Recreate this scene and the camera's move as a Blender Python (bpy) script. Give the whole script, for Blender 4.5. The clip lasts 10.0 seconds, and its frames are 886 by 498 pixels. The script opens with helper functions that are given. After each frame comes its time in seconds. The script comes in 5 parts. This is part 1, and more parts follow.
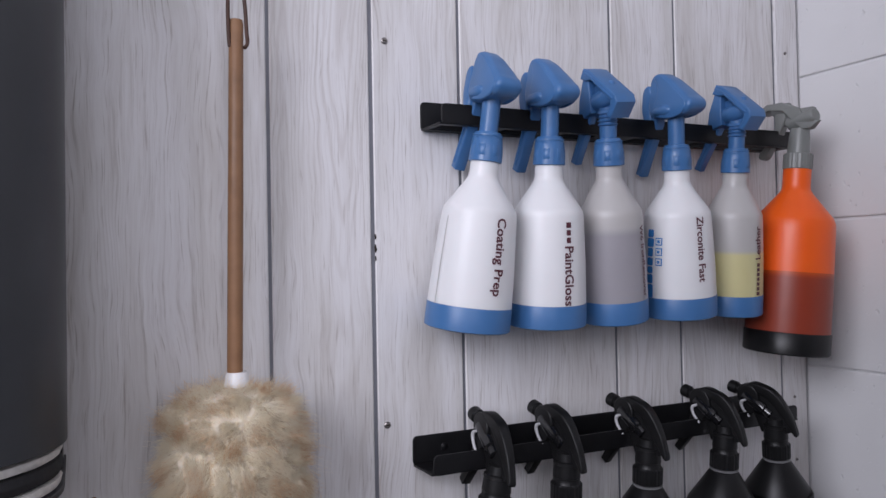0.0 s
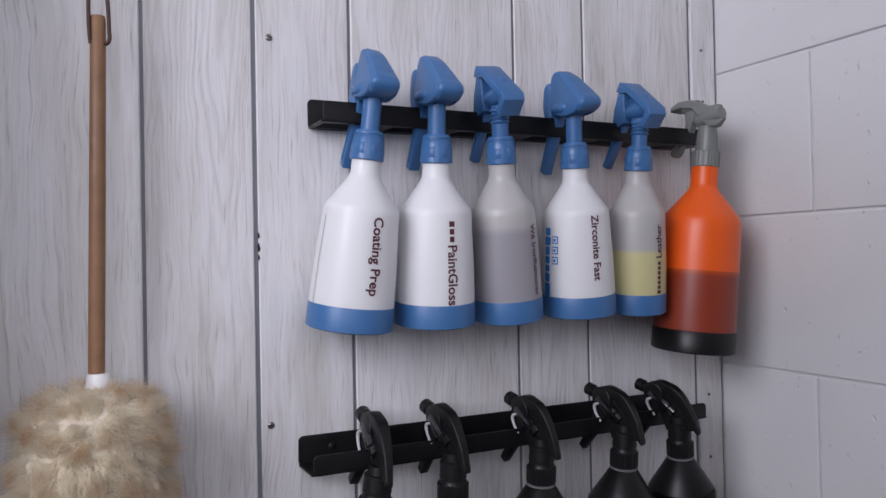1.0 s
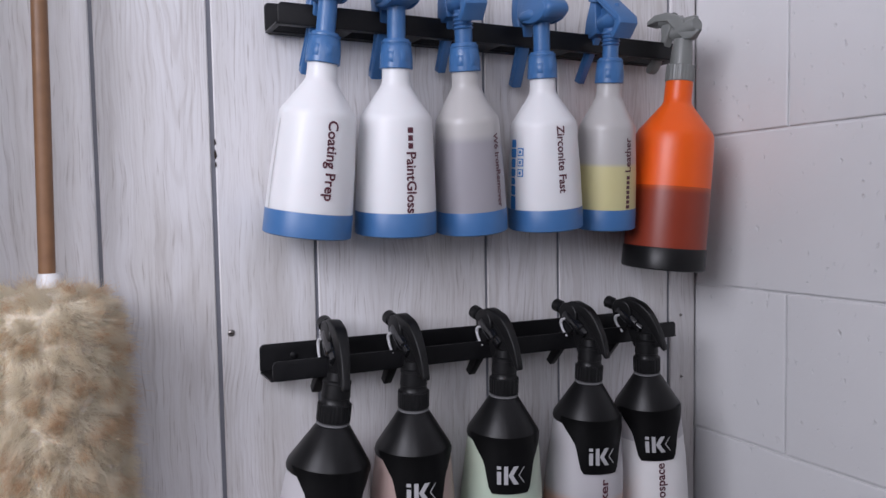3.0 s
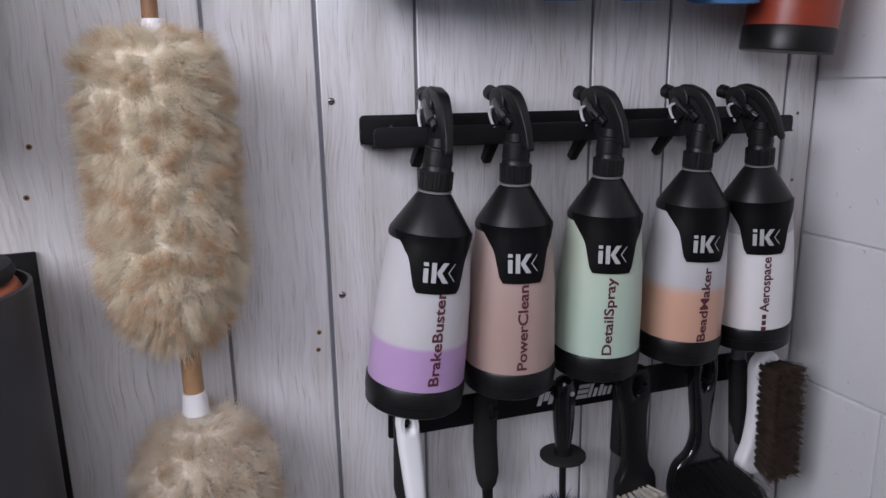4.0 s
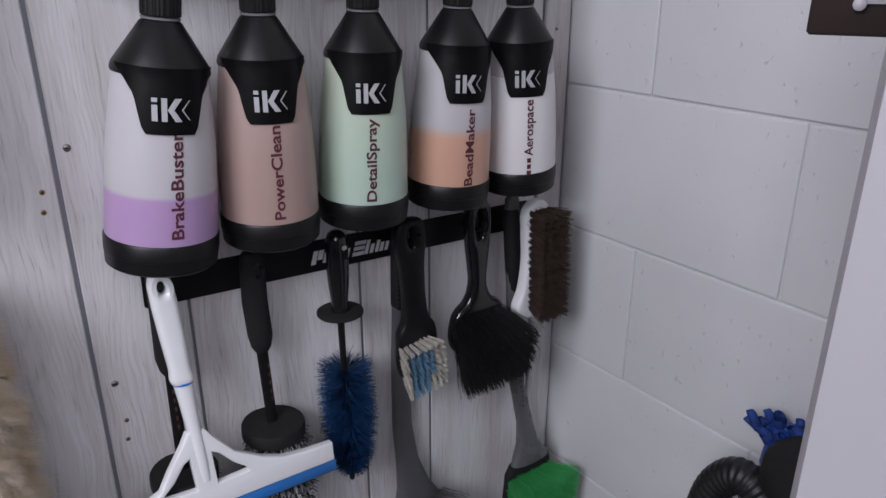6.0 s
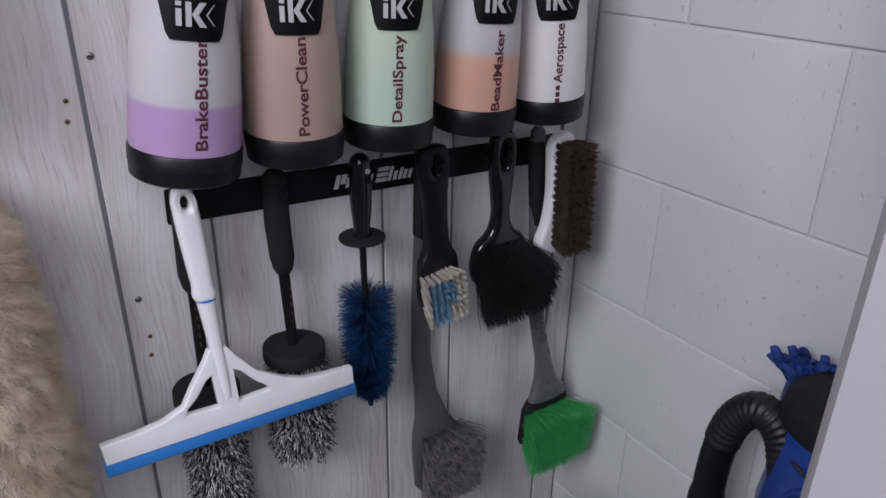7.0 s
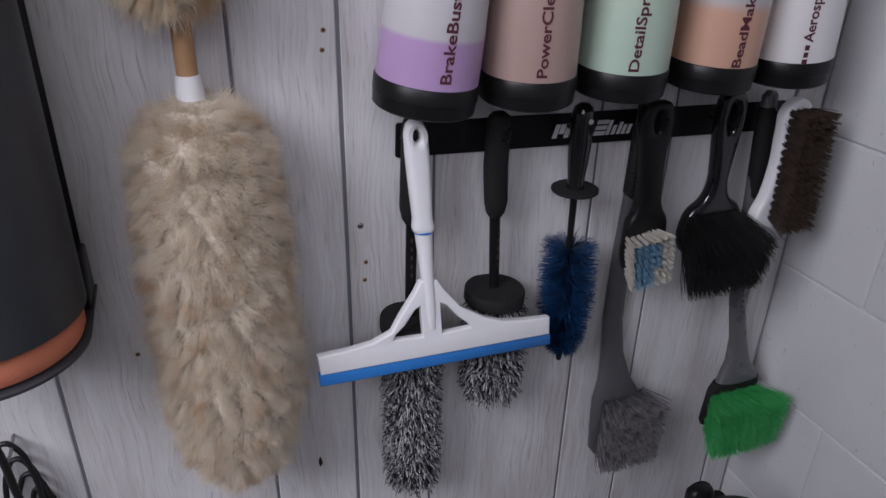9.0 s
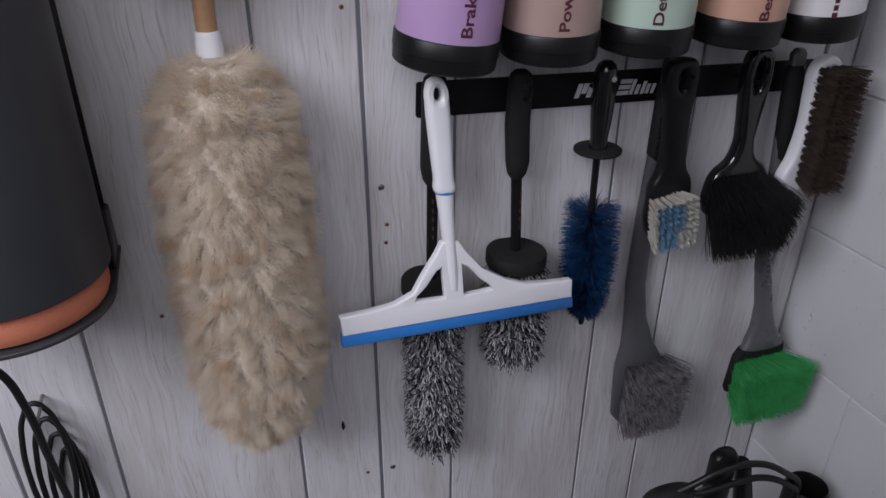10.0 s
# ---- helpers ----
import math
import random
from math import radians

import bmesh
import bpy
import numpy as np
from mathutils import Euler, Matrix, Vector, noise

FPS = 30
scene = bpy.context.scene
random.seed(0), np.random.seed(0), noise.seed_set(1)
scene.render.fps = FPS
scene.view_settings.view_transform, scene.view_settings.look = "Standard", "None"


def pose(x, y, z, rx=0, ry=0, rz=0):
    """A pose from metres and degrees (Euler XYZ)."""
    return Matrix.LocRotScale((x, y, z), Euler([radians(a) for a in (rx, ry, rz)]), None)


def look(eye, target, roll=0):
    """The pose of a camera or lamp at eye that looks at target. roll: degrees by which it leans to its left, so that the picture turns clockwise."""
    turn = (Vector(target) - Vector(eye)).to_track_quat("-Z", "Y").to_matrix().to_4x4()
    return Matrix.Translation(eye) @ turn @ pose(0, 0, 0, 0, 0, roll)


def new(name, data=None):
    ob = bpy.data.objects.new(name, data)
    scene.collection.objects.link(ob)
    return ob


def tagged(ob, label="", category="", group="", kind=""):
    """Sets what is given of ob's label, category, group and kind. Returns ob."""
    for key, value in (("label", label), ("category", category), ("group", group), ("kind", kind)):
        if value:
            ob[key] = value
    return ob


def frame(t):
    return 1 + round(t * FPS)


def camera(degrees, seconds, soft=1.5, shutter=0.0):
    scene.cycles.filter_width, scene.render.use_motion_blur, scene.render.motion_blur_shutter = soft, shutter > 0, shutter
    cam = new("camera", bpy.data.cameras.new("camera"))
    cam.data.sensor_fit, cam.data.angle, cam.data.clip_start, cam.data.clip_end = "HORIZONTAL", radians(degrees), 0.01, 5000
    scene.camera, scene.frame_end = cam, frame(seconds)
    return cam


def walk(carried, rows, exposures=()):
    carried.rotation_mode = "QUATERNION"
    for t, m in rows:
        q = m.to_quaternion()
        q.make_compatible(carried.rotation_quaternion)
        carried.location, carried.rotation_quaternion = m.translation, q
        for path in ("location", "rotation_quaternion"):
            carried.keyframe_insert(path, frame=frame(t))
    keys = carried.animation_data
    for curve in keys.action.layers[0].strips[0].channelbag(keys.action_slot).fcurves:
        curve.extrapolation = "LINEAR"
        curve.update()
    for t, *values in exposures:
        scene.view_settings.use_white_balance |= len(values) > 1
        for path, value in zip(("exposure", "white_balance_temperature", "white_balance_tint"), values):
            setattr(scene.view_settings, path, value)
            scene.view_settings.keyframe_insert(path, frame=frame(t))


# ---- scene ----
cam = camera(63.2, 10.0)
PATH = [
    (0, (-0.015, 0.02, 1.596), (0.894, 1.8, 1.635), -1.1),
    (0.5, (0.042, -0.002, 1.601), (0.935, 1.787, 1.619), -1.3),
    (1, (0.084, -0.025, 1.599), (1.013, 1.747, 1.621), -1.1),
    (1.5, (0.118, -0.043, 1.598), (1.074, 1.714, 1.627), -1.8),
    (2, (0.14, -0.058, 1.596), (1.14, 1.673, 1.65), -2.2),
    (2.2, (0.145, -0.061, 1.595), (1.162, 1.66, 1.644), -2.4),
    (3.3, (0.114, -0.031, 1.523), (0.954, 1.769, 1.293), -0.8),
    (3.5, (0.107, -0.028, 1.497), (0.894, 1.784, 1.183), -1.0),
    (4, (0.101, -0.017, 1.455), (0.808, 1.794, 0.989), -1.1),
    (4.5, (0.117, -0.01, 1.444), (0.901, 1.759, 0.939), -1.0),
    (5, (0.15, -0.012, 1.439), (1.144, 1.652, 0.946), -1.0),
    (5.5, (0.166, -0.023, 1.418), (1.24, 1.555, 0.822), -0.9),
    (6, (0.165, -0.03, 1.383), (1.259, 1.484, 0.667), -0.0),
    (6.2, (0.165, -0.031, 1.372), (1.262, 1.461, 0.618), 0.4),
    (7.5, (0.144, -0.027, 1.344), (1.088, 1.518, 0.496), 1.1),
    (8, (0.123, -0.021, 1.339), (0.968, 1.576, 0.48), 1.6),
    (8.5, (0.105, -0.014, 1.329), (0.83, 1.627, 0.445), 1.3),
    (9, (0.097, -0.009, 1.327), (0.732, 1.652, 0.413), 1.3),
    (9.5, (0.093, -0.009, 1.321), (0.68, 1.665, 0.397), 0.8),
    (10, (0.093, -0.015, 1.304), (0.67, 1.643, 0.347), 0.2),
]
walk(cam, [(t, look(eye, target, roll)) for t, eye, target, roll in PATH], [(0, -0.24), (2.2, -0.3), (3.5, 0.03), (6.0, 0.03), (7.5, 0.0), (8.5, -0.12), (10, -0.15)])

import functools

# ---- world and light ----
world = bpy.data.worlds.new("world")
scene.world = world
world.use_nodes = True
world.node_tree.nodes["Background"].inputs[0].default_value = (0.75, 0.8, 1.0, 1)
world.node_tree.nodes["Background"].inputs[1].default_value = 0.15


def area(name, x, y, z, sx, sy, watts, colour, target):
    d = bpy.data.lights.new(name, "AREA")
    d.shape, d.size, d.size_y, d.energy, d.color = "RECTANGLE", sx, sy, watts, colour
    ob = new(name, d)
    ob.matrix_world = look((x, y, z), target)
    return ob


COOL = (0.885, 0.88, 1.0)
# two unseen area lamps, added and aimed to balance the brightness of both walls
area("unseen_area_light", -1.15, -0.35, 2.15, 0.9, 0.9, 32, COOL, (0.60, 0.30, 1.00))
area("unseen_area_light", -0.20, -0.90, 2.00, 1.0, 0.8, 8.5, COOL, (0.30, 0.70, 1.30))

# ---- materials ----


def mat(name, colour, rough=0.5, metal=0.0, var=0.08, scale=40.0, bump=0.05, bump_scale=None, spec=0.5, sss=0.0, coat=0.0, trans=0.0, above=None, soft=(0.8, 1.0)):
    """above: the paler colour into which a liquid fades over the share soft of its height."""
    m = bpy.data.materials.new(name)
    m.use_nodes = True
    n, l = m.node_tree.nodes, m.node_tree.links
    b = n["Principled BSDF"]
    b.inputs["Roughness"].default_value, b.inputs["Metallic"].default_value = rough, metal
    b.inputs["Specular IOR Level"].default_value = spec
    b.inputs["Coat Weight"].default_value = coat
    b.inputs["Transmission Weight"].default_value = trans
    if sss:
        b.inputs["Subsurface Weight"].default_value = sss
        b.inputs["Subsurface Radius"].default_value = (0.012, 0.01, 0.01)
        b.inputs["Subsurface Scale"].default_value = 1.0
    tc = n.new("ShaderNodeTexCoord")
    nz = n.new("ShaderNodeTexNoise")
    nz.inputs["Scale"].default_value, nz.inputs["Detail"].default_value = scale, 6
    l.new(tc.outputs["Object"], nz.inputs["Vector"])
    nz2 = n.new("ShaderNodeTexNoise")
    nz2.inputs["Scale"].default_value, nz2.inputs["Detail"].default_value = scale / 7, 3
    l.new(tc.outputs["Object"], nz2.inputs["Vector"])
    add = n.new("ShaderNodeMath")
    add.operation = "ADD"
    l.new(nz.outputs["Fac"], add.inputs[0])
    l.new(nz2.outputs["Fac"], add.inputs[1])
    ramp = n.new("ShaderNodeMapRange")
    ramp.inputs["From Min"].default_value, ramp.inputs["From Max"].default_value = 0.6, 1.4
    ramp.inputs["To Min"].default_value, ramp.inputs["To Max"].default_value = 1 - var, 1 + var
    l.new(add.outputs[0], ramp.inputs["Value"])
    mul = n.new("ShaderNodeVectorMath")
    mul.operation = "SCALE"
    mul.inputs[0].default_value = colour
    l.new(ramp.outputs["Result"], mul.inputs["Scale"])
    if above:
        sp = n.new("ShaderNodeSeparateXYZ")
        l.new(tc.outputs["Generated"], sp.inputs[0])
        up = n.new("ShaderNodeMapRange")
        up.interpolation_type = "SMOOTHSTEP"
        up.inputs["From Min"].default_value, up.inputs["From Max"].default_value = soft
        l.new(sp.outputs[2], up.inputs["Value"])
        fade = n.new("ShaderNodeMix")
        fade.data_type = "RGBA"
        fade.inputs["B"].default_value = (*above, 1)
        l.new(mul.outputs["Vector"], fade.inputs["A"])
        l.new(up.outputs["Result"], fade.inputs["Factor"])
        l.new(fade.outputs["Result"], b.inputs["Base Color"])
    else:
        l.new(mul.outputs["Vector"], b.inputs["Base Color"])
    rr = n.new("ShaderNodeMapRange")
    rr.inputs["From Min"].default_value, rr.inputs["From Max"].default_value = 0.3, 0.7
    rr.inputs["To Min"].default_value, rr.inputs["To Max"].default_value = max(0.02, rough - 0.08), min(1, rough + 0.1)
    l.new(nz2.outputs["Fac"], rr.inputs["Value"])
    l.new(rr.outputs["Result"], b.inputs["Roughness"])
    if bump:
        bp = n.new("ShaderNodeBump")
        bp.inputs["Strength"].default_value, bp.inputs["Distance"].default_value = bump, 0.001
        nb = nz
        if bump_scale:
            nb = n.new("ShaderNodeTexNoise")
            nb.inputs["Scale"].default_value, nb.inputs["Detail"].default_value = bump_scale, 4
            l.new(tc.outputs["Object"], nb.inputs["Vector"])
        l.new(nb.outputs["Fac"], bp.inputs["Height"])
        l.new(bp.outputs["Normal"], b.inputs["Normal"])
    return m


def ramp_node(n, stops):
    r = n.new("ShaderNodeValToRGB")
    e = r.color_ramp.elements
    while len(e) < len(stops):
        e.new(0.5)
    for s, (p, c) in zip(e, stops):
        s.position, s.color = p, (*c, 1)
    return r


def wood_panel():
    """Pale whitewashed printed wood grain that runs upwards, different on every plank."""
    m = bpy.data.materials.new("whitewashed_wood")
    m.use_nodes = True
    n, l = m.node_tree.nodes, m.node_tree.links
    b = n["Principled BSDF"]
    b.inputs["Roughness"].default_value = 0.42
    geo = n.new("ShaderNodeNewGeometry")
    oi = n.new("ShaderNodeObjectInfo")
    off = n.new("ShaderNodeVectorMath")
    off.operation = "SCALE"
    off.inputs[0].default_value = (7, 3, 9)
    l.new(oi.outputs["Random"], off.inputs["Scale"])
    pos = n.new("ShaderNodeVectorMath")
    l.new(geo.outputs["Position"], pos.inputs[0])
    l.new(off.outputs["Vector"], pos.inputs[1])
    # slow sideways wander bends the grain round the knots
    wander = n.new("ShaderNodeTexNoise")
    wander.inputs["Scale"].default_value, wander.inputs["Detail"].default_value = 8, 2.5
    wm = n.new("ShaderNodeMapping")
    wm.inputs["Scale"].default_value = (1.6, 1, 0.75)
    l.new(pos.outputs[0], wm.inputs["Vector"])
    l.new(wm.outputs[0], wander.inputs["Vector"])
    bend = n.new("ShaderNodeVectorMath")
    bend.operation = "MULTIPLY_ADD"
    bend.inputs[1].default_value = (0.034, 0, 0.03)
    l.new(wander.outputs["Color"], bend.inputs[0])
    l.new(pos.outputs[0], bend.inputs[2])

    def streak(sx, sz, scale, detail, rough=0.6):
        mp = n.new("ShaderNodeMapping")
        mp.inputs["Scale"].default_value = (sx, 1, sz)
        l.new(bend.outputs[0], mp.inputs["Vector"])
        t = n.new("ShaderNodeTexNoise")
        t.inputs["Scale"].default_value, t.inputs["Detail"].default_value, t.inputs["Roughness"].default_value = scale, detail, rough
        l.new(mp.outputs[0], t.inputs["Vector"])
        return t

    broad = streak(8, 1.3, 2.2, 5)
    fine = streak(95, 2.8, 3.0, 6, 0.74)
    pores = streak(240, 9.0, 2.2, 3)
    c1 = ramp_node(n, [(0.28, (0.60, 0.575, 0.56)), (0.42, (0.71, 0.695, 0.69)), (0.54, (0.785, 0.775, 0.785)), (0.8, (0.82, 0.815, 0.83))])
    l.new(broad.outputs["Fac"], c1.inputs[0])
    c2 = ramp_node(n, [(0.28, (0.66, 0.63, 0.605)), (0.45, (0.94, 0.93, 0.925)), (0.58, (1, 1, 1)), (0.9, (1.0, 1.0, 1.0))])
    l.new(fine.outputs["Fac"], c2.inputs[0])
    c3 = ramp_node(n, [(0.27, (0.60, 0.56, 0.53)), (0.41, (1, 1, 1))])
    l.new(pores.outputs["Fac"], c3.inputs[0])
    mx = n.new("ShaderNodeMix")
    mx.data_type, mx.blend_type = "RGBA", "MULTIPLY"
    mx.inputs["Factor"].default_value = 0.85
    l.new(c1.outputs[0], mx.inputs["A"])
    l.new(c2.outputs[0], mx.inputs["B"])
    mx2 = n.new("ShaderNodeMix")
    mx2.data_type, mx2.blend_type = "RGBA", "MULTIPLY"
    mx2.inputs["Factor"].default_value = 0.85
    l.new(mx.outputs["Result"], mx2.inputs["A"])
    l.new(c3.outputs[0], mx2.inputs["B"])
    rings = streak(12.0, 0.55, 1.0, 1.5, 0.45)
    turns = n.new("ShaderNodeMath")
    turns.operation = "MULTIPLY"
    turns.inputs[1].default_value = 330
    l.new(rings.outputs["Fac"], turns.inputs[0])
    wave = n.new("ShaderNodeMath")
    wave.operation = "SINE"
    l.new(turns.outputs[0], wave.inputs[0])
    half = n.new("ShaderNodeMath")
    half.operation = "MULTIPLY_ADD"
    half.inputs[1].default_value, half.inputs[2].default_value = 0.5, 0.5
    l.new(wave.outputs[0], half.inputs[0])
    c4 = ramp_node(n, [(0.0, (0.82, 0.795, 0.775)), (0.35, (0.97, 0.965, 0.96)), (1.0, (1, 1, 1))])
    l.new(half.outputs[0], c4.inputs[0])
    where = streak(6, 1.6, 1.7, 2)
    wr = n.new("ShaderNodeMapRange")
    wr.inputs["From Min"].default_value, wr.inputs["From Max"].default_value = 0.44, 0.62
    wr.inputs["To Min"].default_value, wr.inputs["To Max"].default_value = 0.06, 1.3
    l.new(where.outputs["Fac"], wr.inputs["Value"])
    gap = n.new("ShaderNodeMath")
    gap.operation = "MULTIPLY"
    l.new(wr.outputs["Result"], gap.inputs[0])
    l.new(fine.outputs["Fac"], gap.inputs[1])
    mx3 = n.new("ShaderNodeMix")
    mx3.data_type, mx3.blend_type = "RGBA", "MULTIPLY"
    l.new(gap.outputs[0], mx3.inputs["Factor"])
    l.new(mx2.outputs["Result"], mx3.inputs["A"])
    l.new(c4.outputs[0], mx3.inputs["B"])
    l.new(mx3.outputs["Result"], b.inputs["Base Color"])
    bp = n.new("ShaderNodeBump")
    bp.inputs["Strength"].default_value, bp.inputs["Distance"].default_value = 0.12, 0.001
    l.new(fine.outputs["Fac"], bp.inputs["Height"])
    l.new(bp.outputs["Normal"], b.inputs["Normal"])
    return m


def block_paint():
    """White paint over rough concrete block: pores, drips and dirty nicks."""
    m = bpy.data.materials.new("painted_block")
    m.use_nodes = True
    n, l = m.node_tree.nodes, m.node_tree.links
    b = n["Principled BSDF"]
    b.inputs["Roughness"].default_value = 0.5
    geo = n.new("ShaderNodeNewGeometry")

    def nz(scale, detail, stretch=(1, 1, 1)):
        mp = n.new("ShaderNodeMapping")
        mp.inputs["Scale"].default_value = stretch
        l.new(geo.outputs["Position"], mp.inputs["Vector"])
        t = n.new("ShaderNodeTexNoise")
        t.inputs["Scale"].default_value, t.inputs["Detail"].default_value = scale, detail
        l.new(mp.outputs[0], t.inputs["Vector"])
        return t

    big, mid, pit = nz(3, 4), nz(16, 9), nz(95, 3, (1, 1.3, 0.8))
    c = ramp_node(n, [(0.3, (0.66, 0.66, 0.665)), (0.7, (0.75, 0.75, 0.755))])
    l.new(big.outputs["Fac"], c.inputs[0])
    pr = ramp_node(n, [(0.145, (0.35, 0.34, 0.33)), (0.185, (1, 1, 1))])
    l.new(pit.outputs["Fac"], pr.inputs[0])
    mx = n.new("ShaderNodeMix")
    mx.data_type, mx.blend_type = "RGBA", "MULTIPLY"
    mx.inputs["Factor"].default_value = 1
    l.new(c.outputs[0], mx.inputs["A"])
    l.new(pr.outputs[0], mx.inputs["B"])
    l.new(mx.outputs["Result"], b.inputs["Base Color"])
    pits = ramp_node(n, [(0.27, (0, 0, 0)), (0.34, (1, 1, 1))])
    l.new(pit.outputs["Fac"], pits.inputs[0])
    hs = n.new("ShaderNodeMath")
    hs.operation = "MULTIPLY_ADD"
    hs.inputs[1].default_value = 0.9
    l.new(mid.outputs["Fac"], hs.inputs[0])
    l.new(pits.outputs[0], hs.inputs[2])
    bp = n.new("ShaderNodeBump")
    bp.inputs["Strength"].default_value, bp.inputs["Distance"].default_value = 0.5, 0.003
    l.new(hs.outputs[0], bp.inputs["Height"])
    l.new(bp.outputs["Normal"], b.inputs["Normal"])
    return m


def fibre(name, root, tip, dark, rough=0.75, patch=18.0, through_light=0.0, lo=0.6):
    """Wool or bristle: root to tip along the strand, patches of a darker tint, each strand a little different."""
    m = bpy.data.materials.new(name)
    m.use_nodes = True
    n, l = m.node_tree.nodes, m.node_tree.links
    b = n["Principled BSDF"]
    b.inputs["Roughness"].default_value = rough
    b.inputs["Specular IOR Level"].default_value = 0.25
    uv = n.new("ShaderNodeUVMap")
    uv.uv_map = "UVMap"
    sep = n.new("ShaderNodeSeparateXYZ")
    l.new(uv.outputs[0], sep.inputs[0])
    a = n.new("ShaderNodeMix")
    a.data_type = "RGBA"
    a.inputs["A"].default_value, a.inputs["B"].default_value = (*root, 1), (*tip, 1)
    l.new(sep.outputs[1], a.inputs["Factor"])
    tc = n.new("ShaderNodeTexCoord")
    t = n.new("ShaderNodeTexNoise")
    t.inputs["Scale"].default_value, t.inputs["Detail"].default_value = patch, 3
    l.new(tc.outputs["Object"], t.inputs["Vector"])
    geo = n.new("ShaderNodeNewGeometry")
    s = n.new("ShaderNodeMath")
    s.operation = "MULTIPLY_ADD"
    s.inputs[1].default_value = 0.08 if through_light else 0.35
    l.new(geo.outputs["Random Per Island"], s.inputs[0])
    l.new(t.outputs["Fac"], s.inputs[2])
    r = n.new("ShaderNodeMapRange")
    r.inputs["From Min"].default_value, r.inputs["From Max"].default_value = lo, lo + 0.35
    l.new(s.outputs[0], r.inputs["Value"])
    d = n.new("ShaderNodeMix")
    d.data_type = "RGBA"
    d.inputs["B"].default_value = (*dark, 1)
    l.new(a.outputs["Result"], d.inputs["A"])
    l.new(d.outputs["Result"], b.inputs["Base Color"])
    if through_light:
        tips = n.new("ShaderNodeMath")
        tips.operation = "MULTIPLY"
        late = n.new("ShaderNodeMapRange")
        late.inputs["From Min"].default_value, late.inputs["From Max"].default_value = 0.35, 0.95
        l.new(sep.outputs[1], late.inputs["Value"])
        l.new(sep.outputs[0], tips.inputs[0])
        l.new(late.outputs["Result"], tips.inputs[1])
        l.new(tips.outputs[0], d.inputs["Factor"])
        tr = n.new("ShaderNodeBsdfTranslucent")
        l.new(d.outputs["Result"], tr.inputs["Color"])
        ms = n.new("ShaderNodeMixShader")
        ms.inputs[0].default_value = through_light
        l.new(b.outputs[0], ms.inputs[1])
        l.new(tr.outputs[0], ms.inputs[2])
        l.new(ms.outputs[0], n["Material Output"].inputs["Surface"])
    else:
        l.new(r.outputs["Result"], d.inputs["Factor"])
    return m


WOOD = wood_panel()
BLOCK = block_paint()
GROOVE = mat("slate_groove", (0.17, 0.175, 0.20), 0.6)
WHITE_PAINT = mat("white_paint", (0.74, 0.73, 0.74), 0.4, var=0.03, scale=12)
GARAGE_PAINT = mat("grey_wall_paint", (0.46, 0.455, 0.46), 0.5, var=0.05, scale=12)
CONCRETE = mat("grey_concrete", (0.08, 0.08, 0.079), 0.8, var=0.2, scale=15, bump=0.3)
STEEL = mat("screw_steel", (0.30, 0.28, 0.27), 0.35, 0.9)
HOLE = mat("raw_hole", (0.30, 0.18, 0.09), 0.9, var=0.3, scale=300)
HOLE_DARK = mat("dark_hole", (0.03, 0.02, 0.015), 0.9)
BLACK_METAL = mat("black_powder_coat", (0.007, 0.007, 0.008), 0.42, 0.0, var=0.2, scale=200, bump=0.1, spec=0.25)
BLACK_PLASTIC = mat("black_plastic", (0.008, 0.008, 0.0085), 0.36, var=0.2, scale=90, bump=0.06, spec=0.28)
BLACK_GLOSS = mat("glossy_black_plastic", (0.008, 0.008, 0.009), 0.15, var=0.2, scale=60, coat=0.3)
BLACK_FOAM = mat("black_foam_grip", (0.012, 0.012, 0.012), 0.75, var=0.2, scale=250, bump=0.25, spec=0.3)
DARK_SLEEVE = mat("charcoal_plastic", (0.036, 0.039, 0.044), 0.5, var=0.12, scale=30, bump=0.04)
GREY_PLASTIC = mat("grey_plastic", (0.078, 0.078, 0.083), 0.35, var=0.1, scale=60)
GREY_HEAD = mat("grey_green_plastic", (0.20, 0.21, 0.20), 0.4, var=0.06)
BLUE_PLASTIC = mat("blue_plastic", (0.050, 0.150, 0.345), 0.36, var=0.05, scale=60, sss=0.05)
WHITE_BOTTLE = mat("white_polyethylene", (0.75, 0.75, 0.76), 0.38, var=0.02, scale=30, sss=0.25)
CLEAR_BOTTLE = mat("cloudy_polyethylene", (0.48, 0.465, 0.455), 0.34, var=0.03, scale=30, sss=0.2)
CLEAR_IK = mat("milky_polyethylene", (0.52, 0.505, 0.52), 0.34, var=0.03, scale=30, sss=0.25)
LIQ_GREY = mat("grey_lilac_liquid", (0.34, 0.325, 0.35), 0.34, var=0.04, scale=20, sss=0.2, above=(0.48, 0.465, 0.455), soft=(0.86, 1.0))
LIQ_YELLOW = mat("pale_yellow_liquid", (0.62, 0.57, 0.30), 0.34, var=0.03, scale=20, sss=0.2, above=(0.48, 0.465, 0.455), soft=(0.88, 1.0))
LIQ_PURPLE = mat("lilac_liquid", (0.43, 0.285, 0.485), 0.34, var=0.05, scale=20, sss=0.2, above=(0.52, 0.505, 0.52), soft=(0.88, 1.0))
LIQ_PINK = mat("dusky_pink_liquid", (0.40, 0.28, 0.245), 0.34, var=0.04, scale=20, sss=0.2, above=(0.44, 0.33, 0.30), soft=(0.35, 1.0))
LIQ_MINT = mat("mint_liquid", (0.46, 0.58, 0.475), 0.34, var=0.03, scale=20, sss=0.2, above=(0.51, 0.58, 0.46), soft=(0.2, 1.0))
